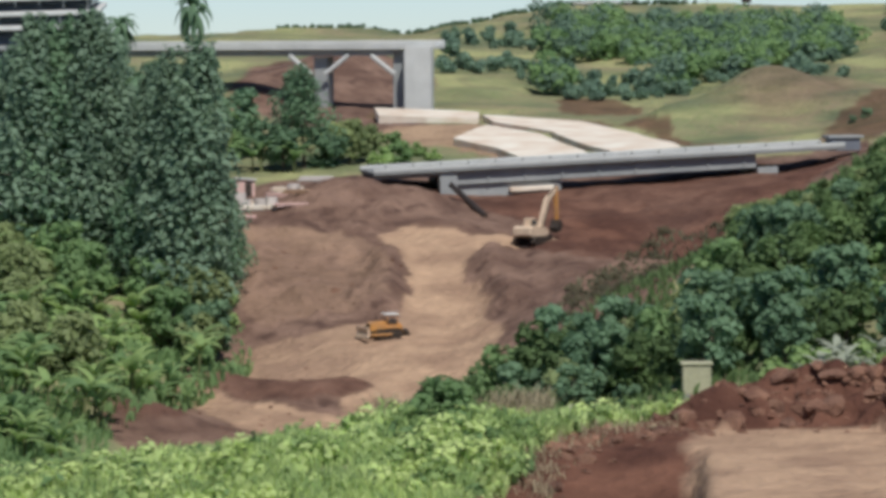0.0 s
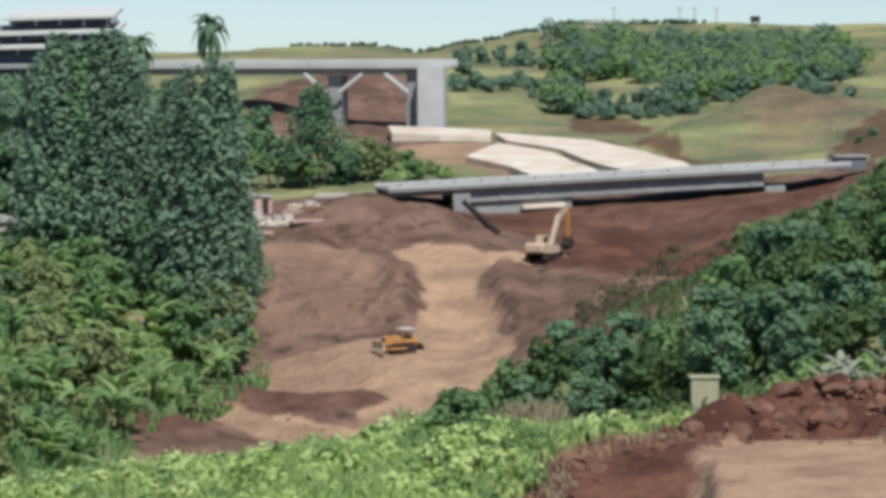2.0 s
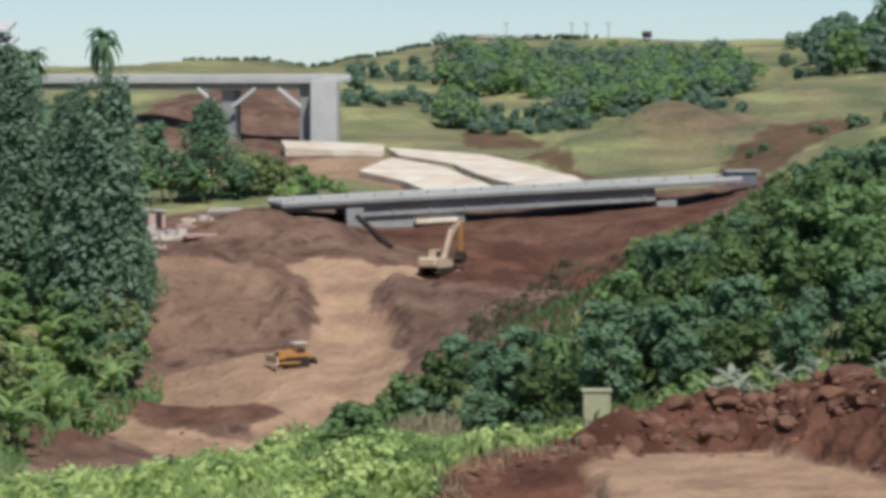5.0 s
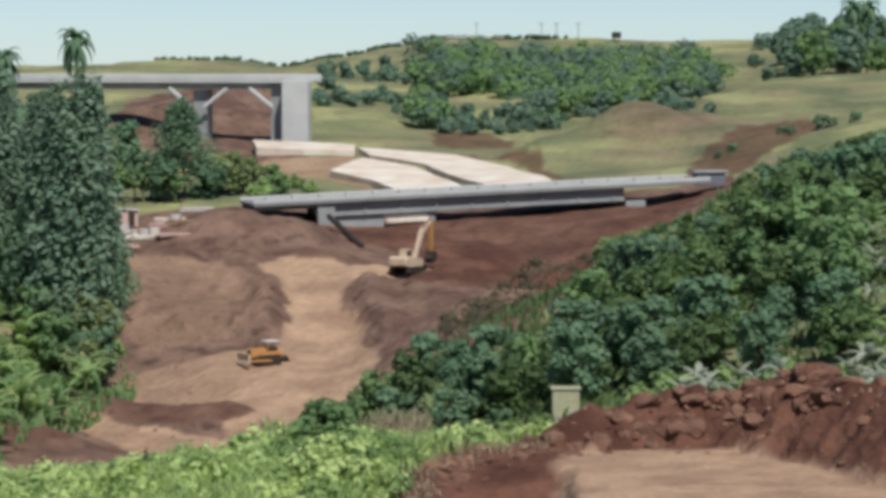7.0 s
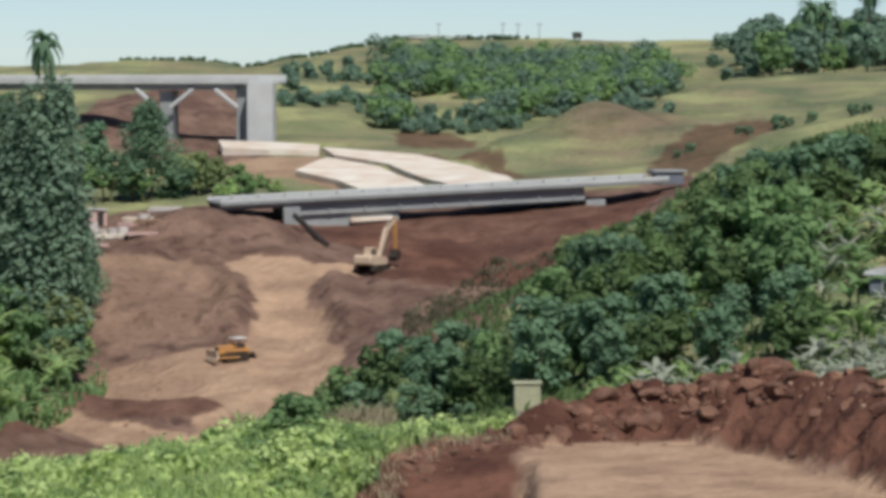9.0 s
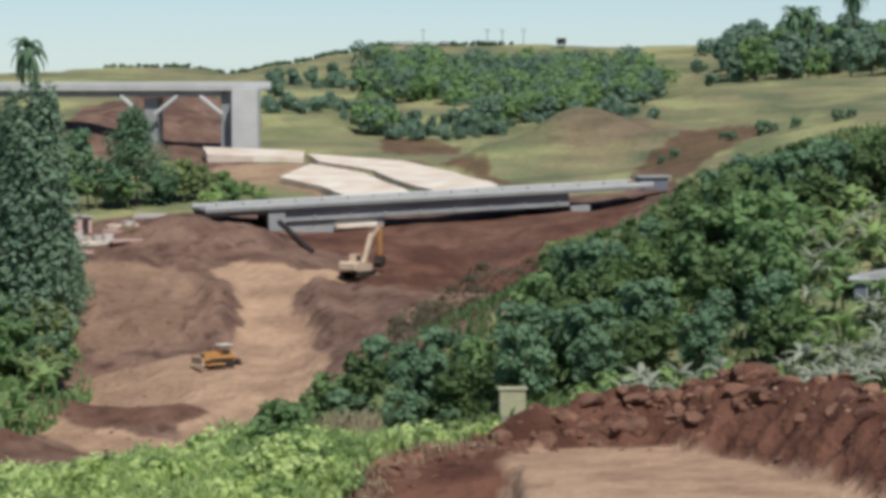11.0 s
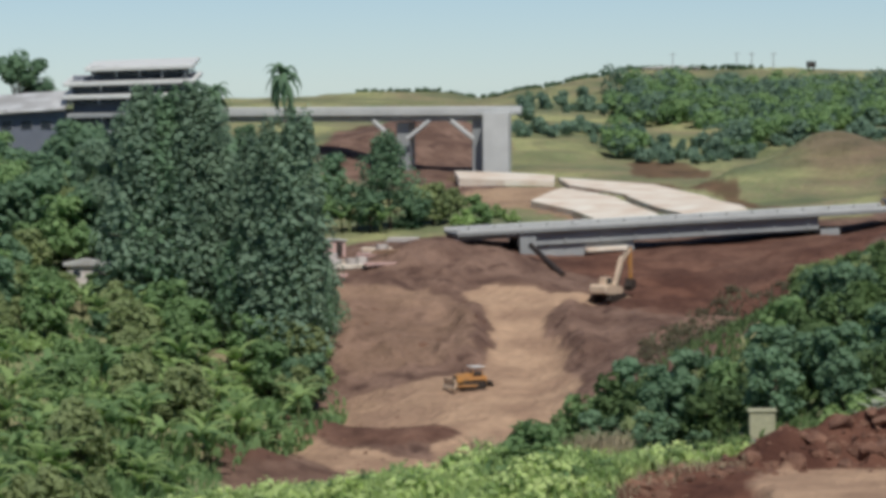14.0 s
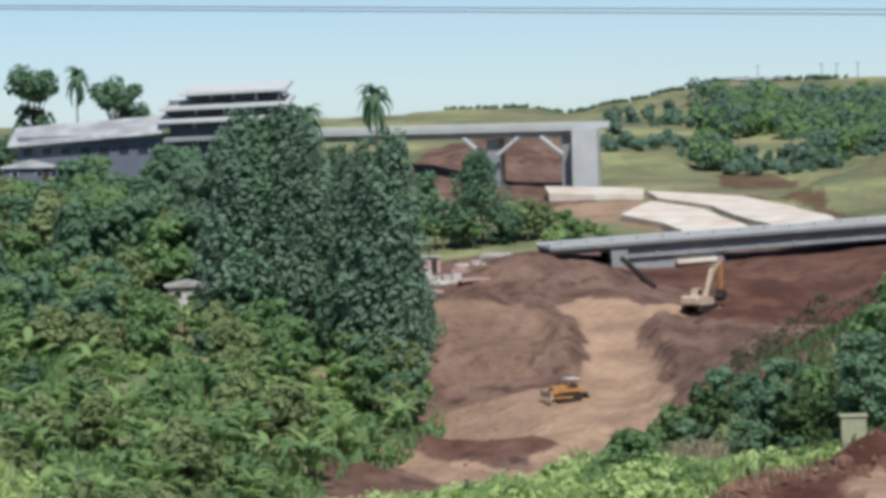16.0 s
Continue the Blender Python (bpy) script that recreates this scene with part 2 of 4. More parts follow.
def land(x, y):
    x, y = np.asarray(x, float), np.asarray(y, float)
    z = sum(raw_land(x + a, y + b) for a in (-2.5, 0, 2.5) for b in (-4, 0, 4)) / 9
    far = np.clip((y - 520) / 150, 0, 1)
    z = z + 0.5 * lumps(x, y, 14, 1) + 0.22 * lumps(x, y, 4.5, 2) + 0.09 * lumps(x, y, 1.7, 3) + far * 1.2 * lumps(x, y, 38, 4)
    # grazed terraces across the far slopes
    z = z + 0.28 * np.sin(z * 2.9 + 1.5 * lumps(x, y, 24, 34)) * np.clip((y - 520) / 40, 0, 1) * np.clip((860 - y) / 20, 0, 1)
    # a grassed spur behind the bridge
    z = z + 7.0 * np.exp(-((x - 24) / 12) ** 2 - ((y - 578) / 20) ** 2) + 4.0 * np.exp(-((x - 10) / 7) ** 2 - ((y - 562) / 12) ** 2)
    # raw earth banked up under the viaduct
    z = z + 5.0 * np.exp(-((x + 44) / 11) ** 2 - ((y - 642) / 17) ** 2) + 3.0 * np.exp(-((x + 58) / 7) ** 2 - ((y - 606) / 12) ** 2)
    z = z + (0.45 * lumps(x, y, 3.2, 14) + 0.2 * lumps(x, y, 1.3, 15)) * np.clip((x + 46) / 4, 0, 1) * np.clip((y - 396) / 8, 0, 1) * np.clip((458 - y) / 8, 0, 1) * np.clip((np.abs(x + 17.5) - 5) / 3, 0, 1)
    for line, high, wide in RIDGES:
        d, _ = segment_distance(x, y, line)
        z = z + high * np.exp(-((d / wide) ** 2)) * (1 + 0.25 * lumps(x, y, 2.5, 7))
    # haul road on its fill, with a spoil berm behind it and a bank along its edge
    road = np.clip((x - 0.0215 * y) / 1.2, 0, 1) * np.clip((262 - y) / 2, 0, 1) * np.clip((y - 120) / 60, 0, 1) * np.clip((60 - x) / 20, 0, 1)
    z = z * (1 - road) + (6.0 + 0.06 * lumps(x, y, 3, 5)) * road
    d, along = segment_distance(x, y, BERM)
    rough = 0.5 * lumps(x, y, 2.6, 8) + 0.55 * lumps(x, y, 1.3, 9) + 0.25 * lumps(x, y, 0.8, 10)
    z = np.maximum(z, np.interp(along, range(len(BERM_TOP)), BERM_TOP) - 0.85 * np.maximum(d - 0.8, 0) + np.clip(3.2 - 0.4 * d, 0, 1) * rough * 1.2)
    d, along = segment_distance(x, y, BANK)
    return np.maximum(z, np.interp(along, range(len(BANK_TOP)), BANK_TOP) - 1.5 * np.maximum(d - 0.5, 0) + 0.9 * rough * np.clip(2.4 - 0.4 * d, 0, 1))


# ---------------------------------------------------------------- building blocks
def link(name, mesh, mat, parent=None, label=""):
    if mat:
        mesh.materials.append(mat)
    ob = new(name, mesh)
    ob.parent = parent
    return tagged(ob, label)


def part(name, bm, mat, parent, label=""):
    """Links a bmesh as one mesh object under a thing or under a part."""
    mesh = bpy.data.meshes.new(name)
    bm.to_mesh(mesh)
    bm.free()
    return link(name, mesh, mat, parent, label)


def array_part(name, verts, faces, mat, parent=None, label="", smooth=False):
    mesh = bpy.data.meshes.new(name)
    mesh.from_pydata(np.asarray(verts, float).tolist(), [], [list(f) for f in faces])
    if smooth:
        mesh.polygons.foreach_set("use_smooth", np.ones(len(mesh.polygons), bool))
    mesh.update()
    return link(name, mesh, mat, parent, label)


def thing(name, m, label, category, group="", kind=""):
    ob = new(name)
    ob.matrix_basis = m
    ob.empty_display_size = 0.3
    return tagged(ob, label, category, group, kind)


def block(sx, sy, sz, at=(0, 0, 0), turn=(0, 0, 0), soft=0.04, bm=None):
    """A box with worn edges; at is the middle of its base."""
    bm = bm or bmesh.new()
    made = bmesh.ops.create_cube(bm, size=1.0)["verts"]
    m = pose(*at, *turn) @ Matrix.Diagonal((sx, sy, sz, 1)) @ Matrix.Translation((0, 0, 0.5))
    bmesh.ops.transform(bm, matrix=m, verts=made)
    if soft:
        edges = list({e for v in made for e in v.link_edges})
        bmesh.ops.bevel(bm, geom=edges, offset=soft, segments=1, affect="EDGES")
    return bm


def rod(a, b, r0, r1=None, sides=8, bm=None):
    """A tapered bar from a to b."""
    bm = bm or bmesh.new()
    a, b = Vector(a), Vector(b)
    m = Matrix.Translation((a + b) / 2) @ (b - a).to_track_quat("Z", "Y").to_matrix().to_4x4()
    bmesh.ops.create_cone(bm, cap_ends=True, segments=sides, radius1=r0, radius2=r0 if r1 is None else r1, depth=(b - a).length, matrix=m)
    return bm


def prism(points, width, bm=None):
    """An outline in the x-z plane, given depth along y, centred."""
    bm = bm or bmesh.new()
    front = [bm.verts.new((x, -width / 2, z)) for x, z in points]
    back = [bm.verts.new((x, width / 2, z)) for x, z in points]
    bm.faces.new(front)
    bm.faces.new(back[::-1])
    for i in range(len(points)):
        j = (i + 1) % len(points)
        bm.faces.new((front[j], front[i], back[i], back[j]))
    bmesh.ops.recalc_face_normals(bm, faces=bm.faces[:])
    return bm


def ground_z(x, y):
    return float(land(np.array([x]), np.array([y]))[0])


# ---------------------------------------------------------------- ground
def inside(x, y, poly):
    """Whether plan points lie in a polygon."""
    hit = np.zeros(np.shape(x), bool)
    for (ax, ay), (bx, by) in zip(poly, poly[1:] + poly[:1]):
        cross = (ay > y) != (by > y)
        hit ^= cross & (x < (bx - ax) * (y - ay) / ((by - ay) or 1e-9) + ax)
    return hit


TRACKS = (
    [(-25.4, 431.5), (-23.5, 435), (-18.6, 434.5), (-15.2, 432), (-9.9, 436), (-6, 434), (-7, 430), (-14.0, 427.5), (-15.3, 420.5), (-14.6, 414), (-13, 405.5),
     (-11.3, 393), (-10, 373.5), (-10.5, 356), (-17.7, 357), (-25.4, 358), (-25.1, 385), (-21.5, 391), (-21.7, 401), (-21.4, 408.5), (-21.7, 416), (-22.9, 424)],
    [(-39.6, 394), (-33.8, 395), (-27.7, 396.5), (-21.9, 398), (-21.5, 390.5), (-24, 385), (-24, 367), (-26.7, 367), (-27.6, 370), (-30.4, 369), (-35, 375), (-38.7, 391)],
    [(-48, 372), (-39.9, 371), (-34.3, 366.5), (-25.9, 362), (-25.4, 354), (-32.9, 351), (-37.8, 361.5), (-48, 368)],
    [(-44, 433.5), (-36.9, 432.5), (-30.1, 432.5), (-25.7, 415.5), (-31, 426), (-36.6, 429), (-44, 429)],
    [(-43, 430), (-27, 430), (-24, 420), (-23, 404), (-36, 401), (-42, 412)],
    [(-33, 552), (-19, 560), (-9, 541), (-12, 500), (-22, 524), (-34, 540)],
    [(5.3, 150), (5.3, 272), (42, 272), (46, 150)],
)
BARE = [(-46, 345), (-41, 390), (-40, 415), (-46, 430), (-48, 452), (-44, 462), (-28, 482), (34, 492), (34, 468), (27, 440), (17, 405), (9, 380), (2, 352),
        (-7, 338), (-20, 310), (-40, 330)]
CUT_SOIL = [(-12, 427), (-1, 419), (10, 424), (16, 432), (36, 476), (-24, 470), (-22, 452), (-6, 440)]
SLOPE_EDGE = [(-37, 585), (-19, 579), (-3, 573), (6, 548), (11, 500), (15, 503), (9, 553), (-2, 580), (-19, 587), (-37, 593)]
PLUM_SOIL = [(-9.4, 637), (1.6, 639), (6, 590), (-7.4, 600)]
SCARP_SOIL = [(27, 500), (33, 545), (41, 565), (52, 552), (42, 515), (35, 490)]
SPUR_SOIL = [(-60, 590), (-62, 640), (-54, 662), (-38, 668), (-29, 640), (-30, 600), (-34, 580), (-22, 545), (-30, 540)]


def bank_x(y):
    """Where the road bank runs."""
    return np.interp(y, [p[1] for p in BANK[::-1]], [p[0] for p in BANK[::-1]])


def cover(x, y):
    """Shares of pale trodden earth, of grass and of deep red earth at a plan point."""
    wx, wy = x + 0.8 * lumps(x, y, 3, 21) + 0.3 * lumps(x, y, 1.1, 22), y + 1.0 * lumps(x, y, 4, 23) + 0.5 * lumps(x, y, 1.6, 24)
    pale = np.zeros(np.shape(x))
    for poly in TRACKS:
        pale = np.maximum(pale, inside(wx, wy, poly) * (0.5 if poly is TRACKS[3] else 0.26 if poly is TRACKS[4] else 0.72 if poly is TRACKS[1] else 1.0))
    bare = inside(wx, wy, BARE) | inside(wx, wy, SPUR_SOIL) | inside(wx, wy, TRACKS[-1])
    d, _ = segment_distance(wx, wy, BERM)
    e, along = segment_distance(wx, wy, BANK)
    heap = (d < 7.5) | (e < 3.0) | ((wx > bank_x(wy) - 0.6) & (wx < 6) & (wy < 258) & (wy > 205))
    grass = np.where(bare | heap, 0.0, 1.0)
    red = np.where(heap & (pale < 0.5), 1.0, 0.0)
    s, along_berm = segment_distance(x + 0.25 * lumps(x, y, 1.5, 26), y, BERM)
    foot = (np.interp(along_berm, range(len(BERM_TOP)), BERM_TOP) - 6.2) / 0.85 + 0.8
    pale = np.where((e < 1.0) | ((y > 261) & (y < 285) & (x > 0)), 0.0, pale)
    pale = np.where(y < 285, pale * np.clip((s - foot) / 0.8 + 0.5, 0, 1), pale)
    red = np.where(inside(wx + lumps(x, y, 7, 27), wy + 3 * lumps(x, y, 6, 28), CUT_SOIL), 0.75 + 0.25 * lumps(x, y, 9, 29), red)
    red = np.where(heap & (pale < 0.5), 1.0, red)
    grass = np.where(inside(wx, wy, TRACKS[5]), 0.1, grass)
    spur = np.exp(-((x - 27) / 9) ** 2 - ((y - 572) / 15) ** 2) + np.exp(-((x + 66) / 8) ** 2 - ((y - 256) / 24) ** 2)
    grass = np.minimum(grass, 1 - 0.6 * np.clip(1.6 * spur + 0.4 * lumps(x, y, 6, 33) * (spur > 0.1), 0, 1))
    f, _ = segment_distance(wx, wy, RIDGES[0][0])
    g, _ = segment_distance(wx, wy, RIDGES[1][0])
    dark = (f < 4.2) | (g < 3.2)
    pale, red = np.where(dark, 0.0, pale), np.where(dark, 0.55, red)
    deep = inside(wx, wy, SLOPE_EDGE) | inside(wx, wy, PLUM_SOIL) | inside(wx, wy, SCARP_SOIL)
    return pale, np.where(deep, 0.25, grass), np.where(deep, 1.0, red)


def ground_material():
    m = bpy.data.materials.new("earth and grass")
    m.use_nodes = True
    n, l = m.node_tree.nodes, m.node_tree.links
    shader = n["Principled BSDF"]
    shader.inputs["Roughness"].default_value = 0.95
    shader.inputs["Specular IOR Level"].default_value = 0.15
    place, share, split = n.new("ShaderNodeNewGeometry"), n.new("ShaderNodeAttribute"), n.new("ShaderNodeSeparateColor")
    share.attribute_name = "cover"
    l.new(share.outputs["Color"], split.inputs[0])

    def noise_at(size, detail=6):
        tex = n.new("ShaderNodeTexNoise")
        tex.inputs["Scale"].default_value, tex.inputs["Detail"].default_value = 1 / size, detail
        l.new(place.outputs["Position"], tex.inputs["Vector"])
        return tex.outputs["Fac"]

    def blend(fac, a, b, lo=0.0, hi=1.0):
        steps, mix = n.new("ShaderNodeMapRange"), n.new("ShaderNodeMixRGB")
        steps.inputs["From Min"].default_value, steps.inputs["From Max"].default_value = lo, hi
        l.new(fac, steps.inputs["Value"])
        l.new(steps.outputs[0], mix.inputs[0])
        for k, c in ((1, a), (2, b)):
            if isinstance(c, tuple):
                mix.inputs[k].default_value = (*c, 1)
            else:
                l.new(c, mix.inputs[k])
        return mix.outputs[0]

    wide, mid, fine = noise_at(30), noise_at(6), noise_at(1.1)
    soil = blend(mid, (0.135, 0.08, 0.06), (0.235, 0.148, 0.11), 0.38, 0.62)
    soil = blend(noise_at(2.4), soil, (0.105, 0.062, 0.048), 0.52, 0.68)
    red = blend(mid, (0.085, 0.038, 0.027), (0.165, 0.078, 0.052), 0.38, 0.62)
    pale = blend(mid, (0.46, 0.305, 0.20), (0.33, 0.212, 0.142), 0.40, 0.62)
    grass = blend(wide, (0.19, 0.205, 0.10), (0.30, 0.25, 0.15), 0.36, 0.6)
    grass = blend(noise_at(11), grass, (0.25, 0.265, 0.13), 0.5, 0.68)
    bands, tex = n.new("ShaderNodeVectorMath"), n.new("ShaderNodeTexNoise")
    bands.operation = "MULTIPLY"
    bands.inputs[1].default_value = (0.05, 0.03, 0.5)
    l.new(place.outputs["Position"], bands.inputs[0])
    l.new(bands.outputs[0], tex.inputs["Vector"])
    tex.inputs["Scale"].default_value, tex.inputs["Detail"].default_value = 1.0, 5
    grass = blend(tex.outputs["Fac"], grass, (0.37, 0.36, 0.17), 0.52, 0.64)
    grass = blend(tex.outputs["Fac"], (0.15, 0.17, 0.095), grass, 0.36, 0.48)
    grass = blend(fine, grass, (0.14, 0.18, 0.075), 0.5, 0.75)
    out = blend(split.outputs[2], soil, red)
    out = blend(split.outputs[0], out, pale)
    out = blend(split.outputs[1], out, grass)
    hue, value = n.new("ShaderNodeHueSaturation"), n.new("ShaderNodeMapRange")
    value.inputs["To Min"].default_value, value.inputs["To Max"].default_value = 0.72, 1.28
    l.new(fine, value.inputs["Value"])
    l.new(value.outputs[0], hue.inputs["Value"])
    l.new(out, hue.inputs["Color"])
    l.new(hue.outputs[0], shader.inputs["Base Color"])
    relief = n.new("ShaderNodeBump")
    relief.inputs["Strength"].default_value, relief.inputs["Distance"].default_value = 1.0, 0.7
    l.new(fine, relief.inputs["Height"])
    l.new(relief.outputs[0], shader.inputs["Normal"])
    return m


def make_ground():
    xs = np.concatenate([-np.geomspace(3500, 125, 34), np.arange(-122, -48, 0.75), np.arange(-48, 42, 0.42), np.arange(42, 62, 0.75), np.geomspace(63, 3500, 34)])
    ys = np.concatenate([np.array([-3500, -1500, -500, -150, -60, 0, 40, 80, 120, 150]), np.arange(175, 240, 0.9), np.arange(240, 274, 0.4), np.arange(274, 350, 0.9), np.arange(350, 440, 0.62), np.arange(440, 475, 0.9),
                         np.arange(475, 660, 2.2), np.arange(660, 860, 3.0), np.arange(860, 1000, 10.0), np.geomspace(1000, 4800, 16)])
    gx, gy = np.meshgrid(xs, ys)
    gz = land(gx, gy)
    nx, ny = len(xs), len(ys)
    k = np.arange(nx * ny).reshape(ny, nx)
    faces = np.stack([k[:-1, :-1], k[:-1, 1:], k[1:, 1:], k[1:, :-1]], -1).reshape(-1, 4)
    ob = array_part("ground", np.stack([gx, gy, gz], -1).reshape(-1, 3), faces, ground_material(), smooth=True)
    share = ob.data.attributes.new("cover", "FLOAT_COLOR", "POINT")
    shares = []
    for layer in cover(gx.ravel(), gy.ravel()):
        wide = np.pad(layer.reshape(ny, nx), 1, mode="edge")
        even = sum(wide[1 + a:1 + a + ny, 1 + b:1 + b + nx] for a in (-1, 0, 1) for b in (-1, 0, 1)).ravel() / 9
        shares.append(np.where(gy.ravel() < 290, even, 0.35 * even + 0.65 * layer))
    pale, grass, red = shares
    share.data.foreach_set("color", np.stack([pale, grass, red, np.ones_like(pale)], -1).ravel().astype(np.float32))
    return tagged(ob, "bare red-brown earth with pale tracks and grassed slopes", "ground", kind="structure")


make_ground()


# ---------------------------------------------------------------- plants
RNG = np.random.default_rng(7)


def leaf_quads(centres, size, flat=0.35, long=1.5, out=None):
    """Small leaf blades at the given points, rather level than upright, and facing out from their clump where out is given."""
    n = len(centres)
    normal = RNG.normal(size=(n, 3))
    if out is not None:
        normal = 0.42 * normal + 0.95 * out
        normal[:, 2] += 0.3 + flat
    else:
        normal[:, 2] = np.abs(normal[:, 2]) + flat * 2
    normal /= np.linalg.norm(normal, axis=1)[:, None]
    along = np.cross(normal, RNG.normal(size=(n, 3)))
    along /= np.linalg.norm(along, axis=1)[:, None]
    side = np.cross(normal, along)
    s = size * RNG.uniform(0.6, 1.35, (n, 1))
    tip, wide = along * s * long / 2, side * s / 2
    verts = np.stack([centres - tip, centres + wide - normal * s * 0.1, centres + tip - normal * s * 0.25, centres - wide - normal * s * 0.1], 1)
    return verts.reshape(-1, 3), np.arange(4 * n).reshape(-1, 4)


def clump(n, centre, radii, hollow=0.55):
    """Points in the outer part of an uneven ellipsoid, each with its way out."""
    d = RNG.normal(size=(n, 3))
    d /= np.linalg.norm(d, axis=1)[:, None]
    r = RNG.uniform(hollow, 1.0, (n, 1)) ** 0.6
    return np.concatenate([np.asarray(centre) + d * r * np.asarray(radii), d], 1)


def leafage(clumps, size, flat=0.35, long=1.5):
    """The leaves of many clumps."""
    both = np.concatenate(clumps)
    return leaf_quads(both[:, :3], size, flat, long, both[:, 3:])


def limb_mesh(rods, sides=6):
    bm = bmesh.new()
    for a, b, r0, r1 in rods:
        rod(a, b, r0, r1, sides, bm)
    return bm


def broadleaf(name, label, high, wide, leaf, mat, clumps=16, leaves=70, trunk=0.2, low=0.25, category="tree"):
    """A tree or bush: tapered trunk, limbs to each clump, crown of many small leaves with gaps."""
    ob = thing(name, Matrix(), label, category, group="trees and bushes")
    rods, points = [((0, 0, -0.6), (0, 0, high * 0.55), trunk, trunk * 0.5)], []
    for i in range(clumps):
        a, up = i * 2.4 + RNG.uniform(-0.4, 0.4), RNG.uniform(low, 0.93)
        out = wide * math.sqrt(max(0.05, 1 - (2 * (up - low) / (1 - low) - 0.85) ** 2)) * RNG.uniform(0.45, 0.8)
        c = (out * math.cos(a), out * math.sin(a), high * up)
        r = wide * RNG.uniform(0.28, 0.46)
        points.append(clump(leaves, c, (r, r, r * 0.75)))
        rods.append(((0, 0, high * up * 0.5), c, trunk * 0.4, trunk * 0.12))
    part("trunk", limb_mesh(rods), BARK, ob)
    v, f = leafage(points, leaf)
    array_part("crown", v, f, mat, ob)
    return ob


def casuarina(name, label, high, wide, mat, tiers=26, leaves=48, taper=0.75, leaf=0.46):
    """A tall feathery tree with a pointed, ragged crown of drooping sprays."""
    ob = thing(name, Matrix(), label, "tree", group="trees and bushes")
    rods, points = [((0, 0, -0.6), (0, 0, high * 0.97), 0.32, 0.04)], []
    for i in range(tiers):
        up = 0.2 + 0.78 * i / tiers + RNG.uniform(-0.02, 0.02)
        reach = wide * (1.08 - up) ** taper * RNG.uniform(0.5, 1.05)
        a = i * 2.4 + RNG.uniform(-0.5, 0.5)
        c = np.array((reach * 0.6 * math.cos(a), reach * 0.6 * math.sin(a), high * up))
        rods.append(((0, 0, high * up - 0.6), tuple(c * (1.3, 1.3, 1)), 0.09, 0.03))
        points.append(clump(leaves, c, (max(0.5, reach * 0.6), max(0.5, reach * 0.6), 1.1 + 0.05 * high)))
    part("trunk", limb_mesh(rods), BARK, ob)
    v, f = leafage(points, leaf, 0.5, 1.8)
    array_part("crown", v, f, mat, ob)
    return ob


def arched_leaf(base, heading, rise, length, width, steps=6, droop=1.5, split=True):
    """A long blade that rises, arches over and hangs: two halves folded along the rib."""
    verts, faces = [], []
    c, s = math.cos(heading), math.sin(heading)
    x = z = 0.0
    pitch = rise
    for i in range(steps + 1):
        t = i / steps
        w = width * math.sin(math.pi * (0.12 + 0.86 * t)) * 0.5
        px, py, pz = base[0] + c * x, base[1] + s * x, base[2] + z
        for side in (-1, 0, 1):
            verts.append((px - s * side * w, py + c * side * w, pz - abs(side) * w * 0.35))
        x += math.cos(pitch) * length / steps
        z += math.sin(pitch) * length / steps
        pitch -= droop / steps
    for i in range(steps):
        for k in (0, 1):
            a = 3 * i + k
            faces.append((a, a + 1, a + 4, a + 3))
    return verts, faces


def blades(specs):
    verts, faces = [], []
    for spec in specs:
        v, f = arched_leaf(*spec)
        faces += [[k + len(verts) for k in q] for q in f]
        verts += v
    return verts, faces


def banana(name, label, high, mat, leaves=10):
    ob = thing(name, Matrix(), label, "banana plant", group="banana plants")
    rods = [((0, 0, -0.5), (0.1, 0, high * 0.55), 0.16, 0.09), ((0.7, 0.3, -0.5), (0.8, 0.4, high * 0.35), 0.13, 0.07)]
    part("stem", limb_mesh(rods, 8), STALK, ob)
    for i in range(leaves):
        stem = (0.1, 0, high * 0.53) if i % 3 else (0.8, 0.4, high * 0.34)
        spec = (stem, i * 2.4 + RNG.uniform(-0.3, 0.3), RNG.uniform(0.7, 1.35), high * RNG.uniform(0.5, 0.72), high * 0.17, 6, RNG.uniform(1.3, 2.2))
        array_part("leaf", *blades([spec]), mat, ob, smooth=True)
    return ob


def palm(name, label, high, mat, fronds=34, reach=3.9):
    ob = thing(name, Matrix(), label, "palm", group="palms")
    rods = [((0.25 * math.sin(k), 0, high * k / 5), (0.25 * math.sin(k + 1), 0, high * (k + 1) / 5 + 0.05), 0.24 - 0.02 * k, 0.22 - 0.02 * k) for k in range(5)]
    rods.insert(0, ((0, 0, -0.8), (0, 0, 0.1), 0.32, 0.24))
    part("trunk", limb_mesh(rods, 8), BARK, ob)
    top = (0.25 * math.sin(5), 0, high)
    for i in range(fronds):
        spec = (top, i * 2.4 + RNG.uniform(-0.2, 0.2), RNG.uniform(-0.5, 1.3), reach * RNG.uniform(0.85, 1.1), 1.0, 8, RNG.uniform(1.7, 2.6))
        array_part("frond", *blades([spec]), mat, ob, smooth=True)
    return ob


def plant_at(proto, x, y, size=1.0, turn=None, sink=0.1, stretch=1.0, label=""):
    m = pose(x, y, ground_z(x, y) - sink, RNG.uniform(-3, 3), RNG.uniform(-3, 3), RNG.uniform(0, 360) if turn is None else turn)
    m = m @ Matrix.Diagonal((size, size, size * stretch, 1))
    if proto.get("placed"):
        ob = copy_thing(proto, m @ Matrix.Diagonal([1 / s for s in proto.scale] + [1]))
    else:
        proto["placed"], ob = 1, proto
        ob.matrix_basis = m
    if label:
        tagged(ob, label)
    return ob


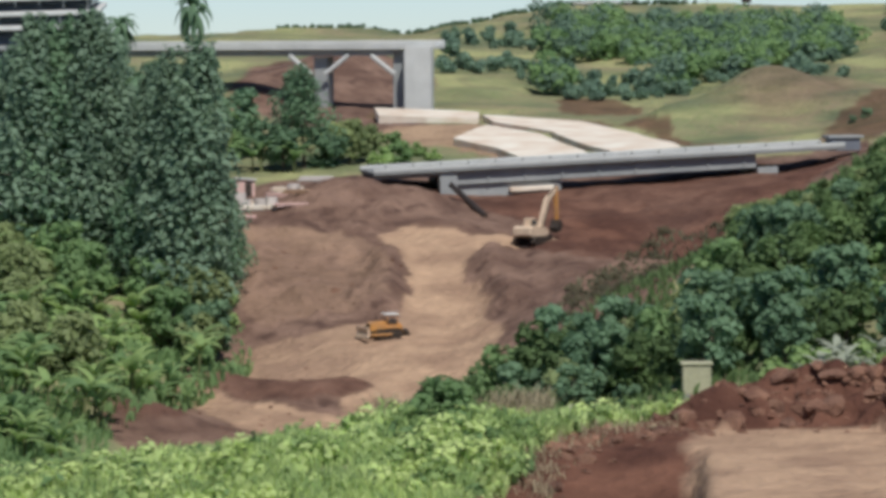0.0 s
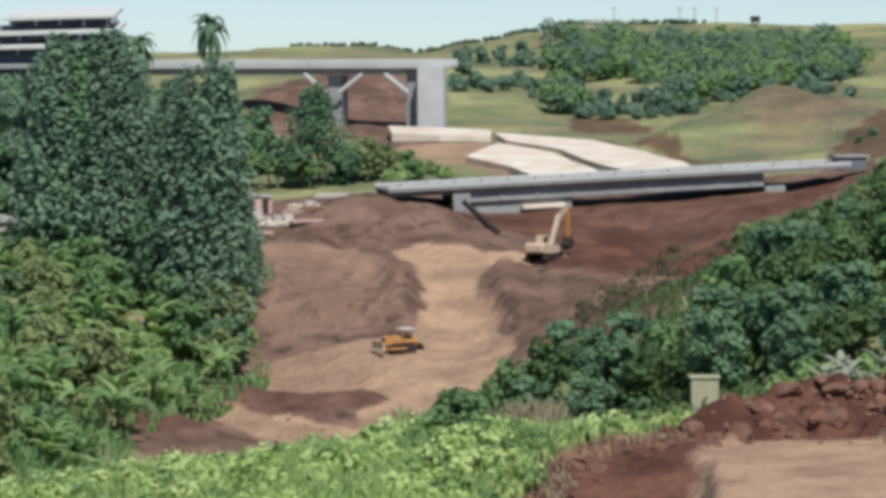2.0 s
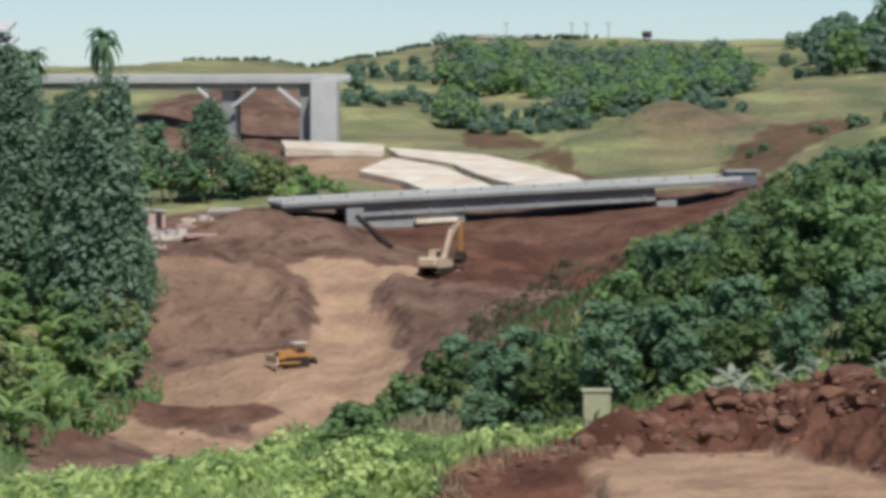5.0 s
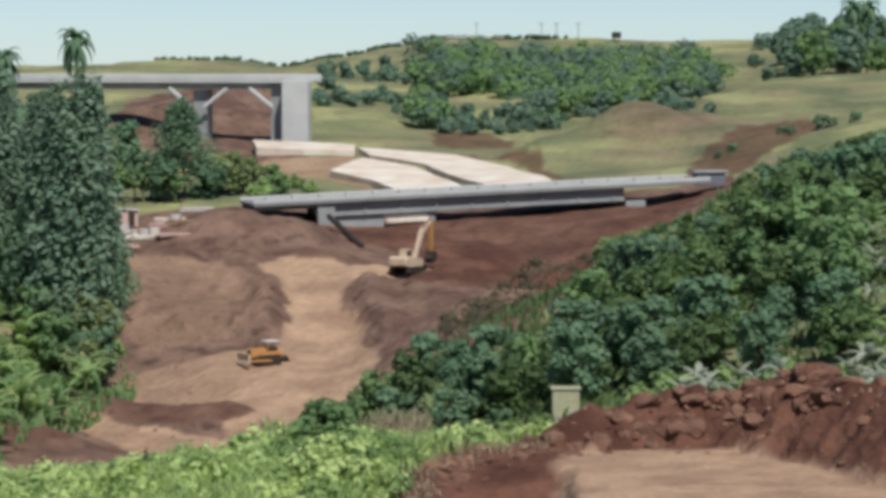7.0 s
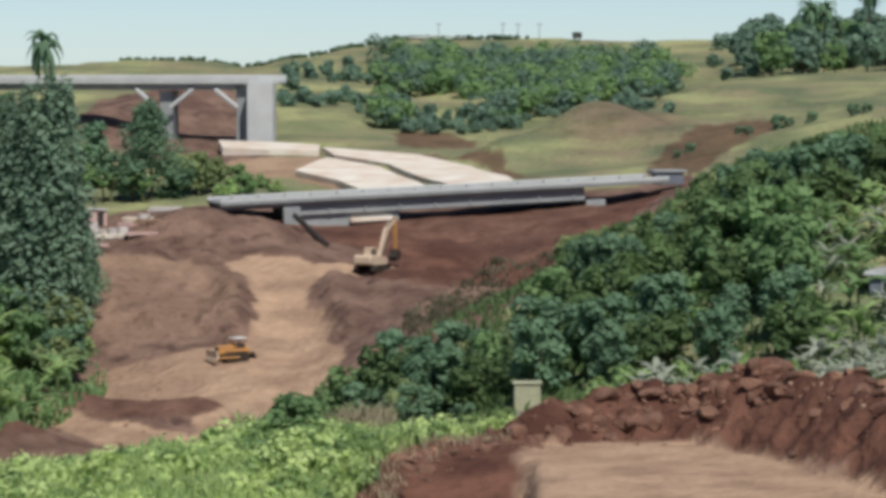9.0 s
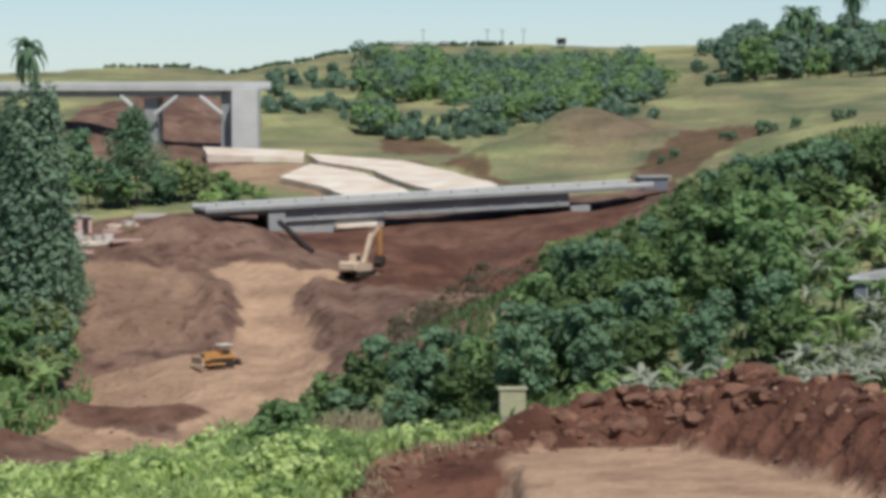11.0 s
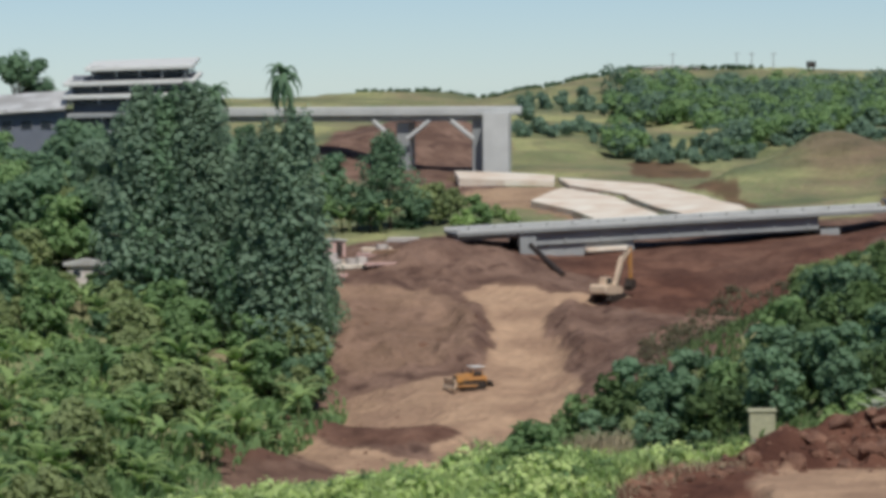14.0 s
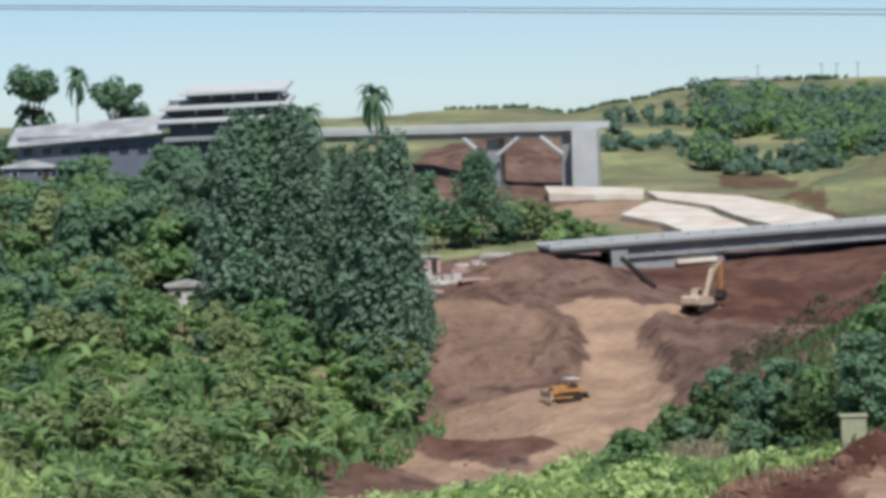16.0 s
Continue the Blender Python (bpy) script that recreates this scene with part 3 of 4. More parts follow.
def scatter(n, x0, x1, y0, y1, gap, keep):
    """Random plan points at least gap apart for which keep(x, y) holds."""
    out = []
    for _ in range(n * 9):
        if len(out) >= n:
            break
        x, y = RNG.uniform(x0, x1), RNG.uniform(y0, y1)
        if keep(x, y) and all((x - a) ** 2 + (y - b) ** 2 > gap * gap for a, b in out[-400:]):
            out.append((x, y))
    return out


TREE_DARK = broadleaf("broadleaf_tree", "dark green broadleaf tree with a dense crown", 9.0, 3.5, 0.62, LEAF_DARK, 22, 46)
TREE_MID = broadleaf("broadleaf_tree", "mid-green broadleaf tree with an uneven crown", 7.5, 3.3, 0.58, LEAF_MID, 20, 54)
TREE_OLIVE = broadleaf("leafy_tree", "olive-green tree with a loose rounded crown", 7.0, 3.3, 0.56, LEAF_OLIVE, 20, 54)
TREE_FAR = broadleaf("broadleaf_tree", "broadleaf tree on the far hill, tinted blue-green for haze", 8.5, 3.8, 0.8, LEAF_HAZE, 22, 46)
TREE_GREY = broadleaf("broadleaf_tree", "large grey-green tree with a soft rounded crown", 22.0, 5.0, 0.48, LEAF_GREY, 52, 130, 0.3, 0.15)
TREE_SHADE = broadleaf("broadleaf_tree", "deep green broadleaf tree with a billowing crown", 8.0, 3.6, 0.58, LEAF_DEEP, 20, 54)
BUSH_DULL = broadleaf("scrub_bush", "low dull olive-brown scrub bush", 2.6, 2.2, 0.4, SCRUB, 9, 34, 0.07, 0.1, "bush")
TREE_UMBRELLA = broadleaf("umbrella_tree", "dark tree with a round open crown on a bare trunk", 13.0, 3.4, 0.45, LEAF_DARK, 18, 80, low=0.72)
BUSH_MID = broadleaf("bush", "leafy green bush on the slope", 3.2, 2.2, 0.5, LEAF_MID, 13, 44, 0.09, 0.12, "bush")
BUSH_LIGHT = broadleaf("shrub", "bright green leafy bush on the slope", 2.8, 2.1, 0.5, LEAF_LIGHT, 13, 44, 0.08, 0.1, "bush")
BUSH_DARK = broadleaf("dark_bush", "dark green dense bush", 3.0, 2.0, 0.5, LEAF_DARK, 13, 44, 0.09, 0.1, "bush")
PINE_A = casuarina("casuarina_tree", "tall grey-green feathery tree with a pointed crown", 19.0, 5.6, LEAF_GREY, 50, 120, leaf=0.36)
PINE_B = casuarina("casuarina_tree", "tall dark feathery tree with a ragged crown", 17.0, 6.2, LEAF_DARK, 46, 120, leaf=0.36)
PINE_C = casuarina("casuarina_tree", "tall grey-green feathery tree with a full rounded crown", 19.0, 4.7, LEAF_GREY, 60, 140, 0.58, 0.31)
PINE_DARK = casuarina("conical_tree", "dark blue-green conical tree with tiered drooping branches", 13.2, 7.2, LEAF_DARK, 40, 80, 0.62, 0.4)
BANANA = banana("banana_plant", "banana plant with broad arching green leaves", 4.6, LEAF_LIGHT)
BANANA_DARK = banana("banana_plant", "banana plant with drooping dark green leaves", 4.2, LEAF_MID)
BANANA_PALE = banana("banana_plant", "banana plant with dry silvery leaves", 3.4, SILVER)
PALM = palm("coconut_palm", "tall palm with a drooping crown of fronds", 11.0, LEAF_DARK)


def edge_of_wood(y):
    return np.interp(y, (280, 300, 340, 380, 400, 430, 450, 470), (-36, -42, -45, -36.5, -38.5, -43.5, -46, -47))


HOUSES = (  # middle x and y, half width of the clearing seen before them, height that shows above
    (-112, 462, 4.5, 0.4), (-125, 532, 4, 0.4), (-71, 426, 2.6, 1.7), (-52, 456, 2.5, 0.4), (-68, 452, 2.5, 0.4), (-105, 503, 4, 4.5), (-96, 505, 9, 8.2),
)


def headroom(x, y):
    """How tall a plant may grow without hiding a house from the lookout."""
    most = 99.0
    for a, b, half, base in HOUSES:
        if abs(x / y * b - a) < half + 1.0 and y < b + 4:
            most = min(most, 34 + (ground_z(a, b) + base - 34) * y / b - ground_z(x, y))
    return most


def grow(kind, high, x, y, size):
    """Plants it, kept below the line of sight to the houses; too low a plant is left out."""
    size = min(size, headroom(x, y) / high)
    return plant_at(kind, x, y, size) if size > 0.25 else None


HEIGHT = {TREE_DARK: 9.0, TREE_SHADE: 8.0, TREE_MID: 7.5, TREE_OLIVE: 7.0, BUSH_MID: 3.2, BUSH_LIGHT: 2.8, BUSH_DARK: 3.0, BUSH_DULL: 2.6, BANANA: 4.8, BANANA_DARK: 4.4}


def on_hill(y0, y1, inset):
    return lambda x, y: y0 < y < y1 and x < edge_of_wood(y) - inset and x > -0.275 * y


# the wooded hillside west of the pit
for x, y in scatter(190, -118, -34, 284, 395, 3.4, on_hill(284, 395, 2.2)):
    if lumps(x, y, 13, 19) < -0.05 and y > 300:
        continue
    kind = random.choice((BUSH_LIGHT, BUSH_MID, BUSH_LIGHT, BUSH_MID, TREE_OLIVE, BUSH_DARK))
    grow(kind, HEIGHT[kind], x, y, random.uniform(0.5, 0.85))
for x, y in scatter(260, -118, -34, 292, 415, 2.6, on_hill(292, 415, 1.2)):
    if lumps(x, y, 13, 19) > 0.25:
        continue
    kind = random.choice((BANANA, BANANA_DARK, BANANA) if lumps(x, y, 9, 44) > -0.1 else (BUSH_MID, BUSH_LIGHT, TREE_OLIVE, BANANA_DARK))
    grow(kind, HEIGHT[kind], x, y, random.uniform(1.0, 1.5) if kind in (BANANA, BANANA_DARK) else random.uniform(0.6, 1.1))
for x, y in scatter(230, -140, -36, 388, 520, 4.0, on_hill(388, 520, 2.5)):
    if x < -70 and 498 < y < 524:
        continue
    kind = random.choice((TREE_DARK, TREE_MID, TREE_DARK, TREE_OLIVE, BUSH_DARK, TREE_MID, TREE_OLIVE))
    grow(kind, HEIGHT[kind], x, y, random.uniform(0.7, 1.1) if y < 430 else random.uniform(1.0, 1.45))
for x, y in scatter(50, -150, -60, 524, 600, 6.0, lambda x, y: x > -0.28 * y):
    kind = random.choice((TREE_DARK, TREE_MID, TREE_OLIVE))
    grow(kind, HEIGHT[kind], x, y, random.uniform(0.5, 0.75))
for k in range(11):
    plant_at(random.choice((TREE_DARK, TREE_MID, TREE_OLIVE)), -110 + 2.4 * k + random.uniform(-0.6, 0.6), random.uniform(484, 493), random.uniform(0.6, 0.85))
# the tall feathery trees at the wood's edge
for kind, x, y, size in ((PINE_C, -44.0, 402, 1.52), (PINE_C, -46.8, 405, 1.36), (PINE_B, -42.4, 406, 0.9), (PINE_B, -50.0, 407, 1.0), (PINE_C, -53.4, 411, 1.44), (PINE_A, -57.6, 412, 1.5),
                         (PINE_B, -59.5, 414, 1.5), (PINE_A, -62.5, 412, 1.38), (PINE_C, -49.4, 414, 1.15), (PINE_A, -44.4, 412, 1.15), (PINE_B, -41.0, 413, 0.55)):
    plant_at(kind, x, y, size, stretch=random.uniform(0.97, 1.02))
for x, y, size in ((-63.6, 431, 1.08), (-57.9, 430, 1.05), (-67.5, 434, 0.85), (-72.5, 440, 0.75)):
    plant_at(TREE_GREY, x, y, size)
plant_at(PALM, -59.0, 540, 1.0, stretch=1.68)
plant_at(PALM, -69.6, 540, 0.85, stretch=1.55)
plant_at(PALM, -109.2, 556, 0.72, stretch=1.95)
plant_at(TREE_DARK, -58.6, 535, 1.4)
plant_at(TREE_MID, -61.5, 536, 1.2)
plant_at(TREE_DARK, -69.4, 536, 1.15)
plant_at(TREE_UMBRELLA, -116.6, 560, 1.38, stretch=1.0)
plant_at(TREE_DARK, -117.4, 561, 1.0, stretch=1.3)
plant_at(TREE_UMBRELLA, -103.3, 560, 1.25, stretch=1.0)
plant_at(TREE_UMBRELLA, -101.2, 562, 0.95)
plant_at(TREE_MID, -127.5, 558, 0.8)
plant_at(TREE_DARK, -122.0, 556, 0.75)
for x, y, size in ((-139.5, 550, 1.0), (-135.6, 551, 0.95), (-131.5, 549, 1.1), (-127.2, 550, 1.0)):
    plant_at(random.choice((TREE_DARK, TREE_MID)), x, y, size)
# dark trees and low growth in front of the viaduct
for kind, x, y, size in ((PINE_DARK, -40.0, 498, 1.0), (TREE_DARK, -44.8, 500, 0.75), (TREE_DARK, -42.5, 495, 0.7), (BANANA_DARK, -45.5, 496, 1.4),
                         (BANANA_DARK, -41.0, 494, 1.2), (BUSH_DARK, -37.0, 498, 1.5), (TREE_OLIVE, -34.4, 504, 0.86), (TREE_OLIVE, -32.2, 506, 0.7), (TREE_OLIVE, -36.0, 503, 0.8),
                         (TREE_DARK, -49.5, 502, 0.8), (BUSH_LIGHT, -30.2, 503, 0.9), (BUSH_MID, -27.8, 506, 0.9), (BUSH_LIGHT, -26.0, 512, 0.7), (BUSH_LIGHT, -23.5, 508, 0.6), (BUSH_MID, -29.5, 520, 0.8)):
    plant_at(kind, x, y, size)


# the thicket on the slope east of the pit
def thicket_edge(y):
    return np.interp(y, (285, 300, 330, 360, 385, 405, 430, 450), (-4, -9, -11, -5, 5, 11.5, 15.5, 20))


# how steeply below the lookout the thicket's upper edge lies, by bearing
CREST_AT = (-0.031, -0.023, -0.007, 0.009, 0.018, 0.027, 0.031, 0.035, 0.049, 0.057, 0.065, 0.071, 0.078, 0.087, 0.095, 0.107, 0.129)
CREST_FALL = (0.083, 0.079, 0.079, 0.077, 0.0725, 0.067, 0.058, 0.050, 0.0455, 0.043, 0.039, 0.033, 0.029, 0.026, 0.0235, 0.0205, 0.0175)


def thicket_room(x, y):
    return 34 - np.interp(x / y, CREST_AT, CREST_FALL) * y - ground_z(x, y)


for x, y in scatter(270, -10, 62, 292, 445, 3.7, lambda x, y: x > thicket_edge(y) + 1 and x < 0.135 * y):
    if x / y > 0.098 and y < 352:
        continue
    # dark-leaved kinds along the foot imitate the thicket's shade line by leaf colour
    if y < 312:
        kind, size = random.choice((BUSH_DARK, TREE_SHADE, TREE_DARK, TREE_SHADE)), random.uniform(0.5, 0.85)
    elif x / y < 0.03:
        kind, size = random.choice((BUSH_MID, BUSH_DARK, TREE_OLIVE, TREE_OLIVE)), random.uniform(0.45, 0.75)
    else:
        patch = float(lumps(x, y, 15, 46))
        kinds = (TREE_DARK, TREE_SHADE, TREE_SHADE) if patch < -0.1 else (TREE_OLIVE, TREE_SHADE, TREE_MID) if patch < 0.45 else (BANANA_DARK, TREE_MID, BANANA, TREE_SHADE)
        kind, size = random.choice(kinds), random.uniform(0.6, 1.35)
    size = min(size, thicket_room(x, y) / HEIGHT[kind] * random.uniform(0.75, 1.05))
    if size > 0.22:
        plant_at(kind, x, y, size)
for x, y in scatter(60, -10, 22, 330, 446, 2.2, lambda x, y: thicket_edge(y) - 0.5 < x < thicket_edge(y) + 4):
    kind = random.choice((TREE_OLIVE, BUSH_MID, TREE_OLIVE, BUSH_DARK, BUSH_DULL))
    size = min(random.uniform(0.4, 0.7), thicket_room(x, y) / HEIGHT[kind])
    if size > 0.2:
        plant_at(kind, x, y, size)
for x, y, size in ((-8.2, 330, 0.7), (-5.6, 327, 0.72), (-9.4, 334, 0.6), (-3.4, 322, 0.6), (-1.0, 316, 0.55), (1.5, 318, 0.6), (4.0, 312, 0.55), (8.5, 308, 0.6), (-6.8, 320, 0.55), (-3.8, 330, 0.66)):
    plant_at(random.choice((TREE_MID, TREE_SHADE, TREE_DARK)), x, y, size * 1.5)
for x, y in scatter(60, 28, 48, 294, 352, 2.2, lambda x, y: x > 0.096 * y):
    plant_at(random.choice((BANANA, BANANA_DARK, BANANA_PALE)), x, y, random.uniform(0.8, 1.1))
for x, y in scatter(34, 25, 40, 277, 292, 1.3, lambda x, y: x > 0.092 * y):
    plant_at(BANANA_PALE, x, y, random.uniform(0.8, 1.3))
for x, y in scatter(18, 13, 27, 279, 290, 1.4, lambda x, y: True):
    plant_at(random.choice((BANANA_PALE, BANANA_PALE, BUSH_LIGHT)), x, y, random.uniform(0.95, 1.35))
# low dull scrub on the bare slope below the bridge
for x, y in scatter(90, -9, 22, 345, 440, 2.0, lambda x, y: thicket_edge(y) - 13 < x < thicket_edge(y) + 1 and x > -9 + 0.09 * (y - 350)):
    plant_at(BUSH_DULL, x, y, random.uniform(0.16, 0.42))
# dark round bushes along the foot of the pale field, and the trees on its far side
for x, y, size in ((44.2, 541, 0.42), (45.4, 538, 0.5), (50.2, 541, 0.78), (51.6, 539, 0.5), (54.6, 536, 0.55), (60.0, 528, 0.65), (61.4, 524, 0.5), (36.0, 527, 0.5), (33.6, 520, 0.4)):
    plant_at(BUSH_DARK, x, y, size)
for x, y in scatter(46, 58, 100, 672, 760, 5.0, lambda x, y: x > 0.083 * y):
    plant_at(random.choice((TREE_FAR, TREE_FAR, TREE_MID)), x, y, random.uniform(0.75, 1.2))
for x, y, size in ((69.5, 690, 0.9), (73.0, 694, 0.85), (82.5, 700, 1.0)):
    plant_at(PALM, x, y, size, stretch=1.3)


# ---------------------------------------------------------------- grass, weeds and the far woods
def stuff(name, verts, faces, mat, label, category):
    return tagged(array_part(name, verts, faces, mat), label, category, kind="stuff")


def grass_blades(x, y, high, width, lean=0.45):
    """One bent blade at each plan point: two quads that taper to the tip."""
    n = len(x)
    z = land(x, y) - 0.05
    a, b = RNG.uniform(0, 2 * math.pi, n), RNG.uniform(0, 2 * math.pi, n)
    out = np.stack([np.cos(a), np.sin(a), np.zeros(n)], -1) * (high * lean * RNG.uniform(0.2, 1.4, n))[:, None]
    side = np.stack([np.cos(b), np.sin(b), np.zeros(n)], -1) * (width / 2)[:, None]
    base, up = np.stack([x, y, z], -1), np.array((0, 0, 1.0)) * high[:, None]
    mid, tip = base + out * 0.35 + up * 0.6, base + out + up * 0.95
    verts = np.stack([base - side, base + side, mid + side * 1.1, mid - side * 1.1, tip + side * 0.25, tip - side * 0.25], 1).reshape(-1, 3)
    k = 6 * np.arange(n)[:, None]
    return verts, np.concatenate([k + (0, 1, 2, 3), k + (3, 2, 4, 5)])


def meadow(n, x0, x1, y0, y1, keep, high, width, mat, label, name="grass", clumpy=2.2, seed=31):
    x, y = RNG.uniform(x0, x1, n), RNG.uniform(y0, y1, n)
    thick = lumps(x, y, clumpy, seed) + 0.5 * lumps(x, y, clumpy * 0.4, seed + 1)
    some = keep(x, y) & (thick > RNG.uniform(-1.1, 0.4, n))
    x, y, thick = x[some], y[some], thick[some]
    h = high * (0.75 + 0.45 * thick) * RNG.uniform(0.6, 1.2, len(x))
    return stuff(name, *grass_blades(x, y, np.maximum(h, 0.15), width * RNG.uniform(0.6, 1.3, len(x))), mat, label, "grass")


def knoll(x, y):
    d, _ = segment_distance(x, y, BANK)
    e, _ = segment_distance(x, y, BERM)
    front = ((x > bank_x(y) - 0.3) & (y < 258)) | ((x > 3.2) & (y < 268))
    return (d > 1.0) & (e > 4.8) & ~front & (x > -0.28 * y)


meadow(56000, -57, 9, 226, 271, knoll, 1.35, 0.13, GRASS_LIGHT, "fresh green tall grass and weeds on the knoll")
meadow(17000, -57, 9, 226, 271, knoll, 1.3, 0.15, LEAF_LIGHT, "bright green weeds on the knoll", "weeds", 3.0, 41)
meadow(7000, -15, -4, 261, 275, lambda x, y: knoll(x, y), 2.6, 0.09, DRY, "pale dry feathery grass on the crest", "dry_grass", 3.0, 51)
meadow(22000, -82, -52, 225, 290, lambda x, y: x > -0.28 * y, 1.0, 0.13, GRASS_DULL, "dull brown-green grass on the knoll", "grass", 3.0, 61)
meadow(12000, 6, 44, 268, 282, lambda x, y: knoll(x, y), 0.9, 0.13, GRASS_LIGHT, "green grass behind the spoil berm", "grass", 2.0, 71)
meadow(26000, -112, -30, 280, 400, lambda x, y: x < edge_of_wood(y) + 1.0, 1.4, 0.4, LEAF_MID, "low green undergrowth of the wooded slope", "undergrowth", 4.0, 81)
meadow(5000, -9, 22, 345, 440, lambda x, y: (x < thicket_edge(y)) & (x > thicket_edge(y) - 13) & (x > -8.5 + 0.09 * (y - 350)), 0.7, 0.25, SCRUB, "thin dull scrub on the bare slope", "undergrowth", 6.0, 97)
meadow(26000, -12, 60, 285, 440, lambda x, y: x > thicket_edge(y) - 1.5, 1.2, 0.3, LEAF_DEEP, "deep green undergrowth of the thicket", "undergrowth", 4.0, 91)
def bank_top(x, y):
    d, along = segment_distance(x, y, BANK)
    return (d < 1.6) & (along > 0.2) & (y > 244)


meadow(5000, -9, 6, 240, 263, bank_top, 0.7, 0.07, DRY, "dry pale grass hanging over the bank's edge", "dry_grass", 1.5, 57)


def weeds(n, x0, x1, y0, y1, keep, mat, label, size=(0.35, 0.9), leaf=0.3):
    """Leafy clumps that stand close together, each of its own height."""
    points = []
    for x, y in scatter(n, x0, x1, y0, y1, 0.7, lambda x, y: bool(keep(np.array(x), np.array(y)))):
        r, z = RNG.uniform(*size) * (1 + 0.4 * float(lumps(x, y, 4, 17))), ground_z(x, y)
        points.append(clump(46, (x, y, z + r * 0.8), (r, r, r * 0.9), 0.3))
    return stuff("weeds", *leafage(points, leaf, 0.25, 1.7), mat, label, "weeds")


weeds(420, -56, 9, 240, 270, knoll, GRASS_LIGHT, "fresh bright green leafy weeds on the knoll", (0.4, 1.1), 0.36)
weeds(260, -56, 9, 240, 270, knoll, LEAF_LIGHT, "mid-green leafy weeds on the knoll", (0.4, 1.1), 0.36)
weeds(90, -56, 6, 240, 270, knoll, LEAF_MID, "darker leafy weeds on the knoll", (0.5, 1.1), 0.38)
for x, y, size in ((-10.7, 256, 1.2), (-9.7, 257, 1.0), (-11.7, 256.5, 0.85)):
    plant_at(BUSH_MID, x, y, size * 0.85)
for x, y, size in ((-10.2, 254.5, 0.6), (-11.4, 255, 0.52), (-9.2, 255.5, 0.5)):
    plant_at(BANANA_DARK, x, y, size)
for x, y in scatter(34, -62, 4, 240, 266, 2.6, lambda x, y: bool(knoll(np.array(x), np.array(y)))):
    plant_at(random.choice((BUSH_LIGHT, BUSH_LIGHT, BUSH_MID)), x, y, random.uniform(0.28, 0.5))


def far_wood(n, x0, x1, y0, y1, keep, mat, label, size=(2.2, 4.2), leaf=0.7, gap=3.0):
    centres = scatter(n, x0, x1, y0, y1, gap, keep)
    points = []
    for x, y in centres:
        r, z = RNG.uniform(*size), ground_z(x, y)
        for _ in range(4):
            c = (x + RNG.uniform(-r, r) * 0.6, y + RNG.uniform(-r, r) * 0.6, z + r * RNG.uniform(0.4, 1.3))
            points.append(clump(54, c, (r * 0.6, r * 0.6, r * 0.5)))
    return stuff("far_wood", *leafage(points, leaf), mat, label, "woodland")


def wood_patch(x, y):
    u = x / y
    return -0.017 < u < 0.055 + 0.012 * math.sin(y) and 640 < y < 785 and lumps(x, y, 28, 5) > -0.62 and not (u > 0.02 and y < 662)


far_wood(120, -15, 52, 640, 828, wood_patch, LEAF_HAZE, "blue-green woods on the far hillside")
far_wood(130, -15, 52, 640, 828, wood_patch, LEAF_MID, "lighter green trees on the far hillside")
far_wood(170, -75, 90, 842, 850, lambda x, y: lumps(x, y, 30, 3) > -0.35, LEAF_DARK, "low hedge along the skyline", (0.35, 0.7), 0.5, 1.0)
far_wood(190, -32, 40, 600, 800, lambda x, y: lumps(x, y, 16, 12) > 0.1 and not (x < -20 and y < 640), LEAF_HAZE, "scattered bushes on the grassy far slope", (0.7, 1.9))
far_wood(90, 50, 110, 690, 840, lambda x, y: x > 0.072 * y and lumps(x, y, 16, 13) > -0.5, LEAF_HAZE, "bushes and trees on the eastern hill", (1.4, 3.0))


# ---------------------------------------------------------------- the new road bridge
def road_bridge():
    a, b = Vector((-28.2, 458, 15.0)), Vector((29.5, 471, 17.6))
    run = (b - a).length
    heading, grade = math.degrees(math.atan2(b.y - a.y, b.x - a.x)), math.degrees(math.asin((b.z - a.z) / run))
    ob = thing("road_bridge", Matrix.Translation(a) @ pose(0, 0, 0, 0, -grade, heading), "new grey concrete road bridge across the cutting", "bridge")
    mid = run / 2
    # dark concrete paints the shade band below the parapet into the deck edge
    part("deck", block(run, 11, 0.35, (mid, 5.5, 0.0)), CONCRETE_DARK, ob)
    for y in (0.15, 10.85):
        part("parapet", block(run, 0.3, 0.45, (mid, y, 0.354)), CONCRETE_PALE, ob, "pale concrete parapet")
    for k, y in enumerate((0.95, 4.0, 6.9, 9.6)):
        part("girder", block(39.5, 0.7, 1.75, (8.4 + 19.75, y, -1.752), soft=0.06), CONCRETE, ob)
        # short dark girder draws the shade line under the approach slab
        part("girder", block(8.0, 0.7, 0.6, (4.1, y, -0.602), soft=0.06), CONCRETE_DARK, ob)
    for k in range(9):
        part("stiffener", block(0.25, 0.18, 1.6, (9.6 + 4.6 * k, 0.51, -1.7)), CONCRETE, ob)
    # edge beam carries the same painted shade band
    part("edge_beam", block(run, 0.25, 0.3, (mid, -0.13, -0.05)), CONCRETE_DARK, ob)
    part("abutment", block(14.8, 10.4, 2.0, (15.9, 6.3, -3.76), soft=0.08), CONCRETE, ob)
    part("wing_wall", block(2.2, 0.8, 3.4, (9.2, 0.55, -3.4), soft=0.06), CONCRETE, ob)
    part("abutment", block(2.6, 10.4, 5.0, (49.4, 6.0, -6.76), soft=0.08), CONCRETE, ob)
    part("bearing_shelf", block(5.5, 1.6, 0.6, (19.5, 0.7, -3.0), soft=0.1), SCREED, ob)
    for k in range(17):
        part("rail_post", block(0.12, 0.12, 0.35, (1.5 + 3.4 * k, 0.15, 0.804), soft=0), STEEL, ob)
    return ob


